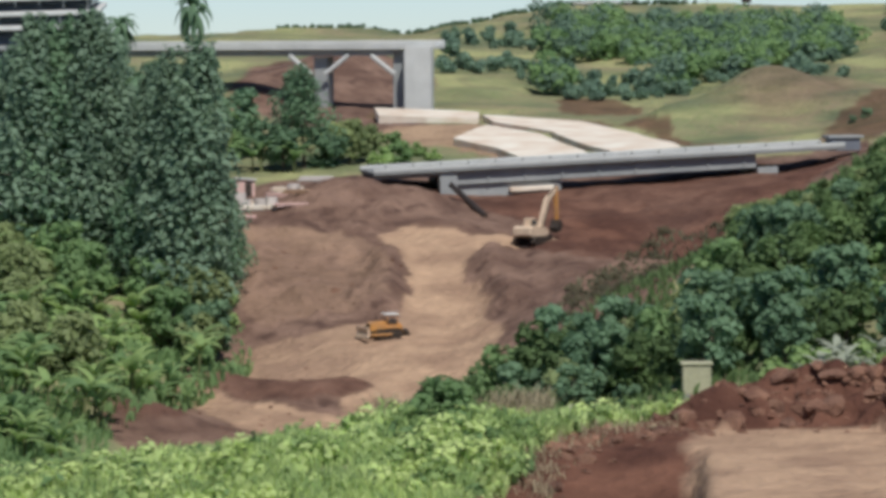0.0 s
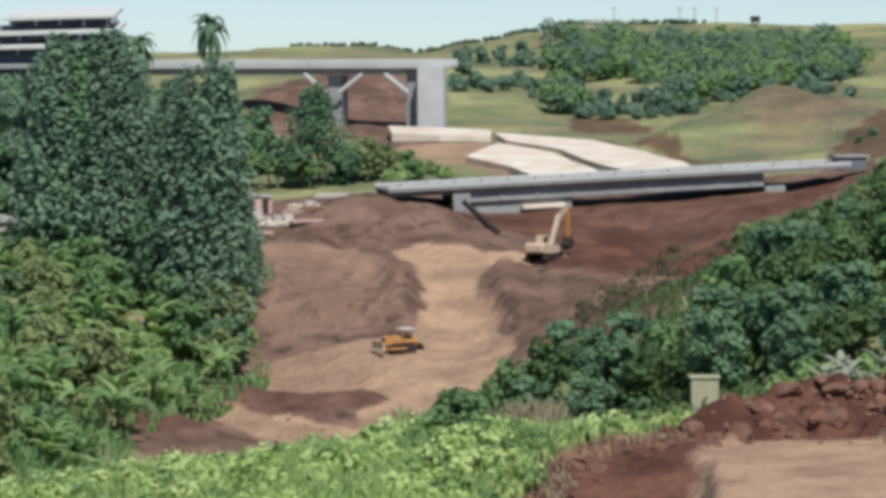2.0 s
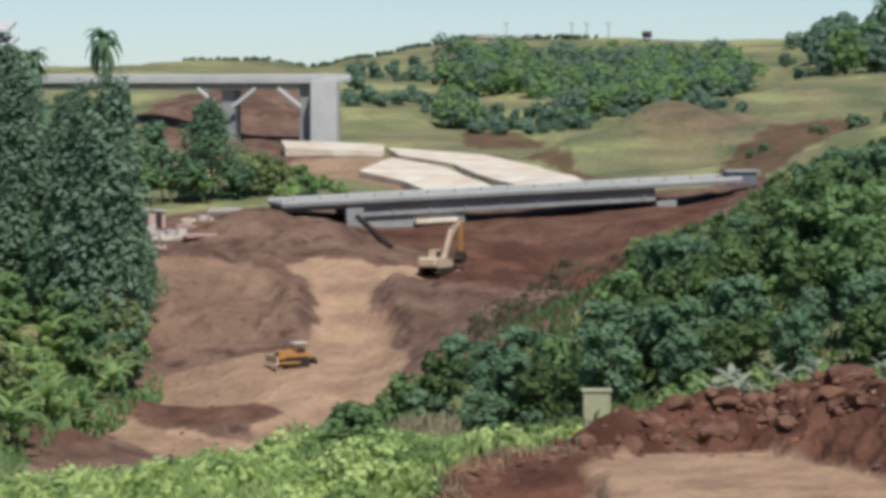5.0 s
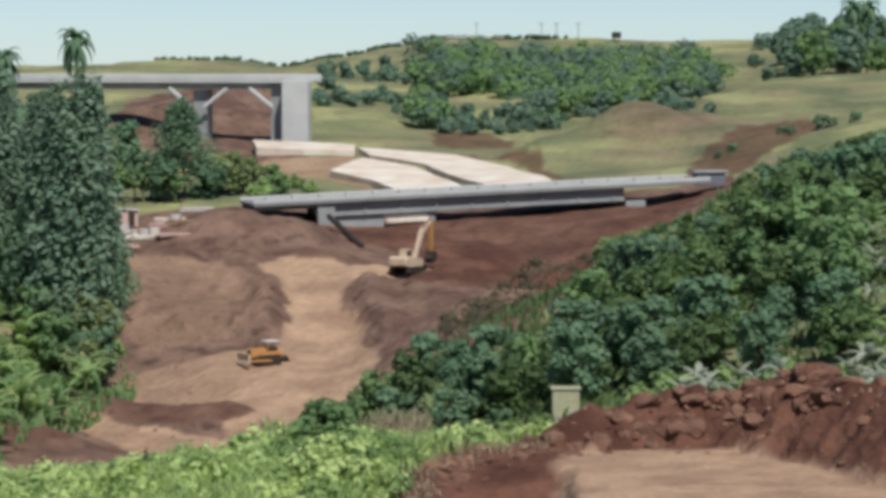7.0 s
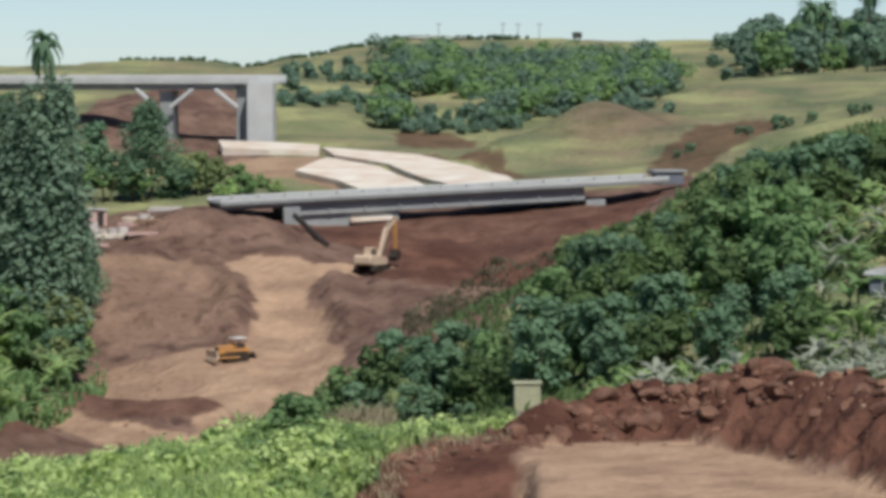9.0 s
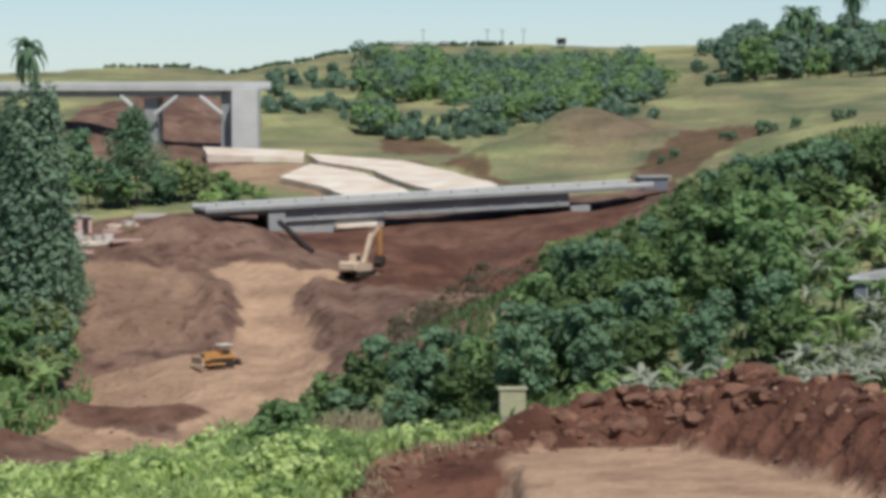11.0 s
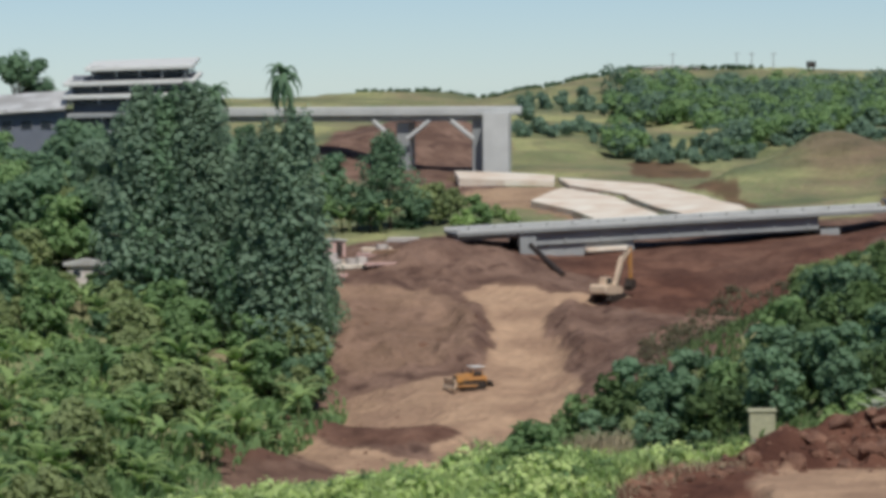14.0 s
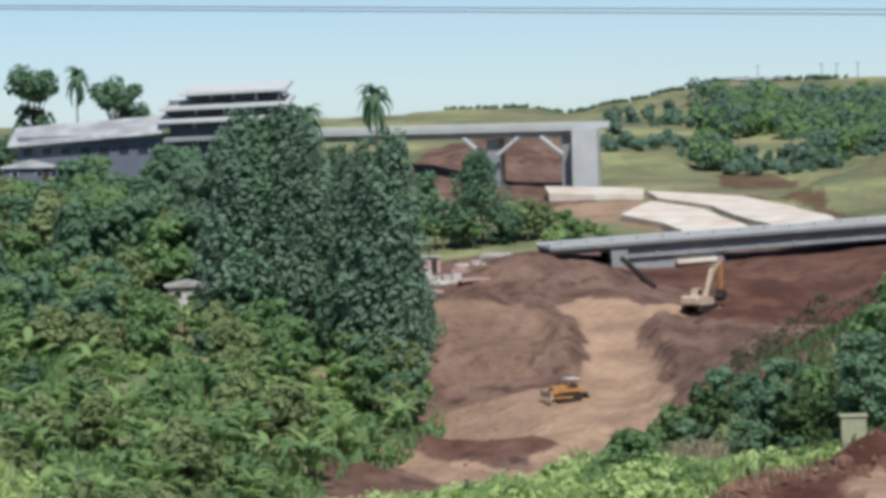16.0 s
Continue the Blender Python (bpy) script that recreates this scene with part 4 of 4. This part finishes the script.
road_bridge()
shed = thing("concrete_kiosk", pose(29.5, 476, 17.2, 0, 0, 12), "small flat-roofed concrete hut at the bridge end", "hut")
part("wall", block(3.8, 2.6, 1.6, (0, 0, 0)), PLASTER_GREY, shed)
part("roof", block(4.6, 3.2, 0.3, (0, 0, 1.6)), CONCRETE, shed)


# ---------------------------------------------------------------- the viaduct behind
def viaduct():
    ob = thing("viaduct", pose(-27.6, 592, 20.0, 0, 0, 173), "grey concrete viaduct with a strutted end pier", "bridge")
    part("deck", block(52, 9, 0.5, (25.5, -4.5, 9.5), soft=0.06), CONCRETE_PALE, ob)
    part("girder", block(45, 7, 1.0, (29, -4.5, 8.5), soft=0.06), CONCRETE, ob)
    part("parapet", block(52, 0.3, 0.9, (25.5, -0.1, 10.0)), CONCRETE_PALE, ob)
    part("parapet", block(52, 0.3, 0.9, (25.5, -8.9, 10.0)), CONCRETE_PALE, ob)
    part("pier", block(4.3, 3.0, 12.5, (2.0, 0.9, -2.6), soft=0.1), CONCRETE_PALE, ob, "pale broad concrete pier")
    # rear piers: darker concrete puts the deck's shade into their colour
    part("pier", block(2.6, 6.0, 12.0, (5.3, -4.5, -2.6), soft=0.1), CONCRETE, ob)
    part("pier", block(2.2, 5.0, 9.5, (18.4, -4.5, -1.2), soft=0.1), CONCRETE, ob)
    for x0, x1 in ((6.2, 10.0), (17.4, 13.6), (19.6, 23.2)):
        part("strut", rod((x0, -0.6, 5.6), (x1, -0.6, 8.6), 0.38, sides=6), CONCRETE_PALE, ob, "slanting concrete strut")
    return ob


viaduct()


# ---------------------------------------------------------------- pale concrete slope behind the bridge
def smooth_land(x, y):
    return sum(raw_land(np.asarray(x, float) + a, np.asarray(y, float) + b) for a in (-3, 0, 3) for b in (-5, 0, 5)) / 9


def laid_slab(name, upper, lower, label, mat, lift=0.9, thick=1.2):
    """A thick slab laid on the slope between two plan lines."""
    s, t = np.linspace(0, len(upper) - 1, 25), np.linspace(0, 1, 7)
    line = lambda pts, k: np.interp(s, range(len(pts)), [p[k] for p in pts])  # noqa: E731
    x = line(upper, 0)[:, None] * (1 - t) + line(lower, 0)[:, None] * t
    y = line(upper, 1)[:, None] * (1 - t) + line(lower, 1)[:, None] * t
    z = smooth_land(x, y) + lift
    n, m = x.shape
    top = np.stack([x, y, z], -1).reshape(-1, 3)
    k = np.arange(n * m).reshape(n, m)
    faces = np.stack([k[:-1, :-1], k[:-1, 1:], k[1:, 1:], k[1:, :-1]], -1).reshape(-1, 4).tolist()
    ring = [*k[:, 0], *k[-1, 1:], *k[::-1, -1][1:], *k[0, ::-1][1:-1]]
    low = top[ring] - (0, 0, thick)
    for i in range(len(ring)):
        j = (i + 1) % len(ring)
        faces.append([int(ring[i]), int(ring[j]), n * m + j, n * m + i])
    ob = array_part(name, np.concatenate([top, low]), faces, mat)
    return tagged(ob, label, "concrete slope", group="concrete slopes")


laid_slab("slope_slab", [(-36.3, 584), (-28, 581), (-19.7, 577)], [(-34.5, 566), (-27, 563), (-19.3, 562)], "pale cream concrete slab on the far slope", SCREED)
laid_slab("slope_slab", [(-19, 572), (-3.9, 567), (4.2, 543), (9.6, 497)], [(-16.8, 556), (-8.2, 540), (-1.6, 506), (1.6, 494)], "long pale concrete slab on the slope", SCREED)
laid_slab("slope_slab", [(-17.6, 549), (-9.4, 534), (-3.4, 504), (-1.8, 493)], [(-21.5, 526), (-15, 512), (-11.2, 497), (-6.5, 490)], "long pale concrete slab on the slope", SCREED)


# ---------------------------------------------------------------- houses on the hill
def house(x, y, z, wide, deep, high, wall, roof, label, turn=0, rise=0.9, floors=1, name="house"):
    ob = thing(name, pose(x, y, z, 0, 0, turn), label, "house", group="houses on the hill")
    body = part("wall", block(wide, deep, high + 2, (0, 0, -2), soft=0.03), wall, ob)
    eave = [(-wide / 2 - 0.5, high), (wide / 2 + 0.5, high), (wide / 2 + 0.5, high + 0.18), (0.0, high + rise), (-wide / 2 - 0.5, high + 0.18)]
    part("roof", prism(eave, deep + 1.0), roof, ob)
    step = high / floors
    for f in range(floors):
        for k in range(max(2, int(wide / 2.4))):
            at = -wide / 2 + (k + 0.5) * wide / max(2, int(wide / 2.4))
            win = part("window", block(1.1, 0.14, step * 0.42, (at, -deep / 2 - 0.02, f * step + step * 0.38), soft=0), WHITE, body, "pale window frame")
            part("pane", block(0.9, 0.06, step * 0.34, (at, -deep / 2 - 0.1, f * step + step * 0.42), soft=0), GLASS_AND_SHADE, win, "dark glass")
    part("door", block(0.9, 0.1, min(2.0, step * 0.85), (wide / 2 - 0.8, -deep / 2 - 0.06, 0), soft=0), STEEL, body)
    return ob


house(-112, 462, ground_z(-112, 462) + 0.3, 6.6, 5, 2.6, PLASTER_PINK, ROOF_RUST, "small pink house with a faded rusty roof", 8, 1.0)
house(-117.5, 466, ground_z(-117.5, 466), 3.6, 4, 2.4, PLASTER, ROOF_METAL, "small white house with a pale roof", -5)
house(-125, 532, ground_z(-125, 532) + 0.5, 6.0, 5, 2.6, PLASTER, ROOF_RUST, "low white house with a rusty roof", 5)
house(-115, 512, ground_z(-115, 512) + 0.2, 5.0, 4, 2.2, PLASTER, ROOF_METAL, "low whitewashed house among trees", -4, 0.5)
house(-105.5, 501, ground_z(-105.5, 501) + 4.2, 7.0, 5, 2.0, PLASTER_GREY, ROOF_METAL, "grey shed with a pale low roof", 4, 1.1, name="shed")
house(-71, 426, ground_z(-71, 426) + 0.3, 4.6, 4, 2.3, PLASTER, ROOF_METAL, "small pale house half hidden in the wood", 10, 0.7)
house(-52, 456, ground_z(-52, 456) + 0.2, 2.8, 3, 2.4, PLASTER, ROOF_METAL, "white hut between the tree trunks", 0, 0.4, name="hut")
house(-68, 452, ground_z(-68, 452) + 0.2, 3.2, 3, 2.4, PLASTER, ROOF_METAL, "white hut between the tree trunks", 0, 0.4, name="hut")
house(-138.5, 560, ground_z(-138, 560) + 5.0, 7.5, 6, 2.8, PLASTER, ROOF_RED, "house with a dark red roof on the hilltop", 6, 1.6)
house(41.0, 318, 12.4, 6.5, 5, 2.5, PLASTER_GREY, ROOF_METAL, "small house with a pale sheet roof beside the thicket", -10, 0.8)
house(-2, 846, 37.2, 14, 6, 1.0, PLASTER, ROOF_METAL, "long low pale building on the far ridge", 0, 0.7)


def terraced_building():
    """The long hall and the stepped block beside it, on the hilltop."""
    ob = thing("terraced_building", pose(-86.8, 510, 20.5, 0, 0, 3), "large grey hilltop building with stepped pale flat roofs", "building")
    hall = part("wall", block(21, 11, 10.8, (-11.0, 2, 0), soft=0.05), PLASTER_GREY, ob, "blue-grey hall wall")
    part("roof", block(22.6, 10.5, 0.3, (-11.6, 0.2, 11.3), (14, -3.5, 0)), ROOF_METAL, ob, "pale sheet roof with a long slope")
    part("roof", block(11, 13, 0.3, (-14, 1.6, 10.3), (0, -3, 0)), ROOF_METAL, ob, "lower pale canopy roof")
    for k in range(7):
        win = part("window", block(1.7, 0.12, 1.3, (-20 + 2.8 * k, -3.54, 8.0), soft=0), CONCRETE, hall)
        part("pane", block(1.5, 0.06, 1.1, (-20 + 2.8 * k, -3.63, 8.1), soft=0), GLASS_AND_SHADE, win)
    block_wall = part("wall", block(17, 10, 15.6, (9, 3.5, 0), soft=0.05), PLASTER_GREY, ob)
    for k, (z, wide, x) in enumerate(((16.9, 15.5, 10.2), (14.8, 19, 8.8), (12.9, 18.5, 8.4), (10.2, 17.5, 8.6), (7.6, 17.5, 8.8))):
        part("roof_slab", block(wide, 13, 0.55, (x, 2.2, z), (5, -1.6 + 0.3 * k, 0), soft=0.06), WHITE if k < 3 else CONCRETE, ob, "pale projecting roof slab")
        # solid near-black box stands in for the shade below each roof slab
        part("storey_shade", block(wide - 1.6, 11, 1.2, (x, 2.6, z - 1.22), soft=0), GLASS_AND_SHADE, ob, "near-black box painting the shade of an open storey")
        for j in range(5):
            part("column", block(0.35, 0.35, 1.5, (x - wide / 2 + 1.2 + j * (wide - 2.4) / 4, -3.4, z - 1.5), soft=0), CONCRETE, ob)
    return ob


terraced_building()


# ---------------------------------------------------------------- machines
def tracks(ob, long, apart, high, wide):
    for side in (-1, 1):
        y = side * apart / 2
        outline = [(-long / 2 + high * 0.35, 0), (long / 2 - high * 0.35, 0), (long / 2, high * 0.45), (long / 2 - high * 0.3, high),
                   (-long / 2 + high * 0.3, high), (-long / 2, high * 0.45)]
        bm = prism(outline, wide)
        bmesh.ops.translate(bm, vec=(0, y, 0), verts=bm.verts[:])
        belt = part("track", bm, STEEL, ob, "dusty dark steel crawler track")
        for k in range(9):
            part("track_shoe", block(0.22, wide + 0.06, 0.06, (-long / 2 + 0.5 + k * (long - 1.0) / 8, y, high - 0.01), soft=0), STEEL, belt)
        for k in range(5):
            part("roller", rod((-long / 2 + 0.6 + k * (long - 1.2) / 4, y - wide / 2 - 0.05, high * 0.42), (-long / 2 + 0.6 + k * (long - 1.2) / 4, y + wide / 2 + 0.05, high * 0.42), high * 0.2, sides=10), STEEL, belt)


def excavator(m):
    ob = thing("excavator", m, "dusty pale yellow crawler excavator with its boom raised", "excavator")
    tracks(ob, 4.4, 2.6, 1.0, 0.65)
    part("turntable", rod((0, 0, 0.7), (0, 0, 1.15), 1.0, sides=16), STEEL, ob)
    part("upper_body", prism([(-2.3, 1.15), (1.5, 1.15), (1.5, 1.9), (0.6, 2.2), (-1.9, 2.45), (-2.4, 2.1)], 2.8), CREAM, ob, "pale dusty upper body")
    part("counterweight", block(0.8, 2.8, 1.15, (-2.35, 0, 1.2), soft=0.2), CREAM, ob)
    cab = part("cab", prism([(0.1, 1.9), (1.7, 1.9), (1.75, 2.4), (1.45, 3.3), (0.15, 3.3)], 1.05), CREAM, ob)
    for v in cab.data.vertices:
        v.co.y += 0.85
    part("cab_window", prism([(0.3, 2.35), (1.55, 2.35), (1.35, 3.15), (0.3, 3.15)], 1.09), GLASS_AND_SHADE, cab, "dark cab glass").location = (0, 0.85, 0)
    part("boom", prism([(1.2, 1.7), (1.7, 1.7), (3.6, 5.2), (5.6, 6.6), (5.4, 6.95), (3.2, 5.7)], 0.5), CREAM, ob, "pale angled boom")
    stick = part("stick", prism([(5.9, 7.15), (5.3, 6.9), (5.5, 5.0), (5.75, 2.7), (6.0, 2.7), (6.1, 5.2)], 0.38), YELLOW, ob, "brown-yellow dipper stick")
    part("bucket", prism([(5.5, 2.9), (6.2, 2.75), (6.4, 2.0), (6.0, 1.4), (5.2, 1.3), (5.0, 1.9), (5.3, 2.2)], 1.2), STEEL, ob, "dark steel digging bucket")
    for k in range(4):
        part("bucket_tooth", block(0.3, 0.14, 0.1, (5.0, -0.45 + 0.3 * k, 1.28), (0, 20, 0), soft=0), STEEL, stick)
    for y in (-0.42, 0.42):
        part("boom_ram", rod((1.5, y, 1.6), (3.3, y, 4.7), 0.1), STEEL, ob)
    part("stick_ram", rod((3.6, 0, 5.9), (5.5, 0, 7.05), 0.1), STEEL, ob)
    part("exhaust", rod((-1.4, -0.7, 2.3), (-1.4, -0.7, 3.0), 0.07), STEEL, ob)
    return ob


excavator(pose(-8.4, 430.5, ground_z(-8.4, 430.5) - 0.05, 0, 0, 60) @ Matrix.Scale(0.9, 4))


def bulldozer(m):
    ob = thing("bulldozer", m, "yellow crawler bulldozer with a raised pale blade", "bulldozer")
    tracks(ob, 3.5, 2.0, 1.05, 0.55)
    part("engine_hood", prism([(0.1, 0.9), (2.1, 0.9), (2.15, 1.75), (1.9, 1.95), (0.1, 2.0)], 1.1), YELLOW, ob, "yellow engine hood")
    part("grille", block(0.08, 0.9, 0.8, (2.16, 0, 0.95)), STEEL, ob)
    part("rear_body", prism([(-1.9, 0.7), (0.2, 0.7), (0.2, 1.6), (-1.7, 1.7), (-2.0, 1.3)], 1.3), YELLOW, ob)
    for y in (-0.95, 0.95):
        part("fender", block(2.6, 0.5, 0.12, (-0.5, y, 1.2)), YELLOW, ob)
    seat_box = part("cab_frame", block(1.3, 1.4, 0.5, (-0.7, 0, 1.6)), STEEL, ob)
    for x in (-1.3, -0.05):
        for y in (-0.65, 0.65):
            part("cab_post", rod((x, y, 1.6), (x, y, 2.75), 0.06), YELLOW, seat_box)
    part("canopy", block(1.7, 1.7, 0.14, (-0.7, 0, 2.72), soft=0.05), WHITE, ob, "white cab roof")
    part("blade", prism([(2.75, 0.25), (3.05, 0.2), (2.85, 0.8), (3.0, 1.4), (2.8, 1.42), (2.6, 0.8)], 3.3), CREAM, ob, "worn pale steel blade")
    for y in (-1.35, 1.35):
        part("push_arm", rod((2.75, y, 0.5), (-0.3, y, 0.5), 0.12, sides=6), YELLOW, ob)
    for y in (-0.4, 0.4):
        part("lift_ram", rod((1.9, y, 1.6), (2.75, y * 1.5, 1.0), 0.07), STEEL, ob)
    part("exhaust", rod((1.2, 0.2, 1.95), (1.2, 0.2, 2.75), 0.06), STEEL, ob)
    part("ripper", prism([(-2.0, 0.9), (-2.6, 1.0), (-2.9, 0.3), (-2.7, 0.3), (-2.4, 0.7), (-2.0, 0.6)], 1.6), STEEL, ob)
    return ob


bulldozer(pose(-22.8, 391.5, ground_z(-22.8, 391.5) - 0.05, 0, 0, 208) @ Matrix.Scale(0.88, 4))

# ---------------------------------------------------------------- small things of the building site
drain = tagged(part("drain_pipe", rod((-18.7, 456, 13.9), (-14.3, 444, ground_z(-14.3, 444) + 0.2), 0.36, sides=12), STEEL, None), "dark drain pipe lying down the slope", "pipe")


def box_cabinet(x, y, wide, high, label, name="utility_cabinet"):
    ob = thing(name, pose(x, y, ground_z(x, y) - 0.1, 0, 0, random.uniform(-8, 8)), label, "cabinet")
    part("body", block(wide, wide * 0.8, high, (0, 0, 0.15), soft=0.06), EARTH_SAND, ob)
    part("lid", block(wide + 0.25, wide * 0.8 + 0.25, 0.16, (0, 0, high + 0.15), soft=0.04), EARTH_SAND, ob)
    part("plinth", block(wide + 0.2, wide, 0.3, (0, 0, -0.15)), CONCRETE_DARK, ob)
    return ob


box_cabinet(6.7, 287, 2.1, 2.2, "pale concrete box beside the bushes")
box_cabinet(23.9, 306, 1.9, 1.8, "pale concrete box half hidden in the thicket")
for x, y in ((-5.0, 272, ), (-4.2, 272.5), (-2.4, 272), (-0.6, 273)):
    marker = thing("marker_post", pose(x, y, ground_z(x, y) - 0.1, random.uniform(-6, 6), random.uniform(-6, 6), 20), "short white marker post in the grass", "post", group="marker posts")
    part("post", block(0.22, 0.22, 1.9, soft=0.03), WHITE, marker)
    part("cap", block(0.28, 0.28, 0.1, (0, 0, 1.9), soft=0.02), SCREED, marker)


def board_stack(x, y, turn, label, mat, count=7):
    ob = thing("board_stack", pose(x, y, ground_z(x, y), 0, 0, turn), label, "building material", group="site materials")
    for k in range(count):
        part("board", block(3.8 + random.uniform(-0.3, 0.3), 1.3, 0.12, (random.uniform(-0.2, 0.2), random.uniform(-0.1, 0.1), 0.03 + 0.135 * k), (0, 0, random.uniform(-4, 4)), soft=0.02), mat, ob)
    return ob


def concrete_ring(x, y, size, turn, tip):
    ob = thing("concrete_ring", pose(x, y, ground_z(x, y) + 0.05, tip, 0, turn), "pale concrete pipe ring on the bare ground", "pipe ring", group="site materials")
    bm = bmesh.new()
    out = [(size, 0), (size, 1.2), (size * 0.8, 1.2), (size * 0.8, 0)]
    loops = [[bm.verts.new((r * math.cos(a), r * math.sin(a), z)) for r, z in out] for a in np.linspace(0, 2 * math.pi, 18, endpoint=False)]
    for i, one in enumerate(loops):
        two = loops[(i + 1) % len(loops)]
        for k in range(4):
            bm.faces.new((one[k], two[k], two[(k + 1) % 4], one[(k + 1) % 4]))
    bmesh.ops.recalc_face_normals(bm, faces=bm.faces[:])
    part("ring", bm, PLASTER, ob)
    return ob


board_stack(-43.2, 447, 15, "stack of pale timber boards", SCREED)
board_stack(-38.5, 449, -20, "stack of pinkish boards", PLASTER_PINK, 5)
board_stack(-36.0, 444, 5, "low stack of pale boards", EARTH_PALE, 4)
board_stack(-42.5, 438, 8, "low stack of weathered boards", PLASTER_PINK, 3)
board_stack(-38.2, 453, 6, "stack of pale timber boards", SCREED, 6)
board_stack(-34.6, 450, -8, "stack of pale timber boards", PLASTER, 5)
board_stack(-40.2, 441, 3, "low stack of pale boards", SCREED, 4)
board_stack(-36.8, 440, 12, "low stack of pinkish boards", PLASTER_PINK, 3)
for x, y, size in ((-42.6, 443, 0.9), (-40.6, 444.5, 0.8), (-39.2, 442.5, 0.7), (-37.4, 452, 0.8), (-44.0, 452, 0.9)):
    concrete_ring(x, y, size, random.uniform(0, 360), random.choice((0, 0, 4)))
site_hut = thing("site_hut", pose(-43.6, 455, ground_z(-43.6, 455), 0, 0, 15), "small white and pink site hut", "hut")
part("wall", block(2.2, 2.0, 2.1), PLASTER_PINK, site_hut)
part("roof", block(2.7, 2.5, 0.15, (0, 0, 2.1), (0, 5, 0)), ROOF_METAL, site_hut)
part("door", block(0.8, 0.08, 1.7, (0.3, -1.03, 0.1), soft=0), STEEL, site_hut)
tank = thing("water_tank", pose(31.2, 843, 37.0), "dark water tank on legs on the far ridge", "tank")
part("tank", rod((0, 0, 1.2), (0, 0, 2.6), 1.1, sides=12), STEEL, tank)
for a in (0.8, 2.4, 3.9, 5.5):
    part("leg", rod((0.8 * math.cos(a), 0.8 * math.sin(a), -0.5), (0.7 * math.cos(a), 0.7 * math.sin(a), 1.25), 0.12), STEEL, tank)
for x in (14, 17.5, 22.5, -1):
    pole = thing("utility_pole", pose(x, 846, 37.3), "thin pole on the far ridge", "pole", group="ridge poles")
    part("pole", rod((0, 0, -0.6), (0, 0, 4.6), 0.13, 0.09), CONCRETE, pole)
    part("crossarm", block(1.6, 0.14, 0.14, (0, 0, 4.1)), CONCRETE, pole)


# ---------------------------------------------------------------- clods and stones of the spoil
def clods(n, place, size, mat, label, name="spoil_clods", fine=1):
    """Broken lumps of earth: balls cut by a few random planes, half sunk in the heap."""
    verts, faces = [], []
    bm = bmesh.new()
    bmesh.ops.create_icosphere(bm, subdivisions=fine, radius=1)
    ball = np.array([v.co[:] for v in bm.verts])
    tris = np.array([[v.index for v in f.verts] for f in bm.faces])
    bm.free()
    for k in range(n):
        x, y = place()
        s = size[0] + (size[1] - size[0]) * RNG.random() ** 3
        form = ball * (1 + RNG.uniform(-0.14, 0.14, (len(ball), 1)))
        for way in RNG.normal(size=(7, 3)):
            way /= np.linalg.norm(way)
            form = form - np.maximum(form @ way - RNG.uniform(0.35, 0.75), 0)[:, None] * way
        form = form * RNG.uniform((0.8, 0.8, 0.6), (1.7, 1.7, 1.1)) * s
        verts.append(form + (x, y, ground_z(x, y) - 0.2 * s))
        faces.append(tris + len(ball) * k)
    return tagged(array_part(name, np.concatenate(verts), np.concatenate(faces), mat), label, "clods", kind="stuff")


def along_line(line, spread, first=0.0):
    def place():
        s = RNG.uniform(first, len(line) - 1.001)
        k = int(s)
        (ax, ay), (bx, by) = line[k], line[k + 1]
        return ax + (bx - ax) * (s - k) + RNG.normal(0, spread), ay + (by - ay) * (s - k) + RNG.normal(-1.6, spread)
    return place


clods(240, along_line(BERM, 1.7), (0.3, 1.0), EARTH_RED, "large red earth lumps heaped on the spoil berm", "spoil_lumps", 2)
clods(110, along_line(BANK, 0.9), (0.25, 0.8), EARTH_RED, "large red earth lumps on the road bank", "spoil_lumps", 2)
clods(330, along_line(BERM, 2.2), (0.1, 0.45), EARTH_RED, "red earth clods heaped on the spoil berm")
clods(60, along_line(BERM, 2.2, 2), (0.1, 0.4), EARTH_PALE, "paler stones in the spoil berm")
clods(120, along_line(BANK, 1.2), (0.1, 0.4), EARTH_RED, "red earth clods on the road bank")
clods(50, lambda: (RNG.uniform(-44, -22), RNG.uniform(402, 428)), (0.1, 0.5), EARTH_RED, "loose earth clods on the pit slope")
clods(120, lambda: (RNG.uniform(-47, -28), RNG.uniform(348, 384)), (0.1, 0.5), EARTH_RED, "loose earth clods on the spoil heaps")


# ---------------------------------------------------------------- overhead cables
def cable(x0, x1, y, z0, z1, sag, radius, label):
    pts = [(x0 + (x1 - x0) * k / 24, y, z0 + (z1 - z0) * k / 24 - sag * (1 - (k / 12 - 1) ** 2)) for k in range(25)]
    ring = [(radius * math.cos(a), radius * math.sin(a)) for a in (k * math.pi / 3 for k in range(6))]
    verts = [(x, yy + a, zz + b) for x, yy, zz in pts for a, b in ring]
    faces = [(6 * k + j, 6 * k + (j + 1) % 6, 6 * k + 6 + (j + 1) % 6, 6 * k + 6 + j) for k in range(24) for j in range(6)]
    return tagged(array_part("overhead_cable", verts, faces, CABLE, smooth=True), label, "cable", group="overhead cables")


cable(-60, 30, 110, 39.65, 36.7, 0.06, 0.02, "thin grey overhead cable")
cable(-60, 30, 110.4, 39.6, 36.5, 0.05, 0.02, "thin grey overhead cable")
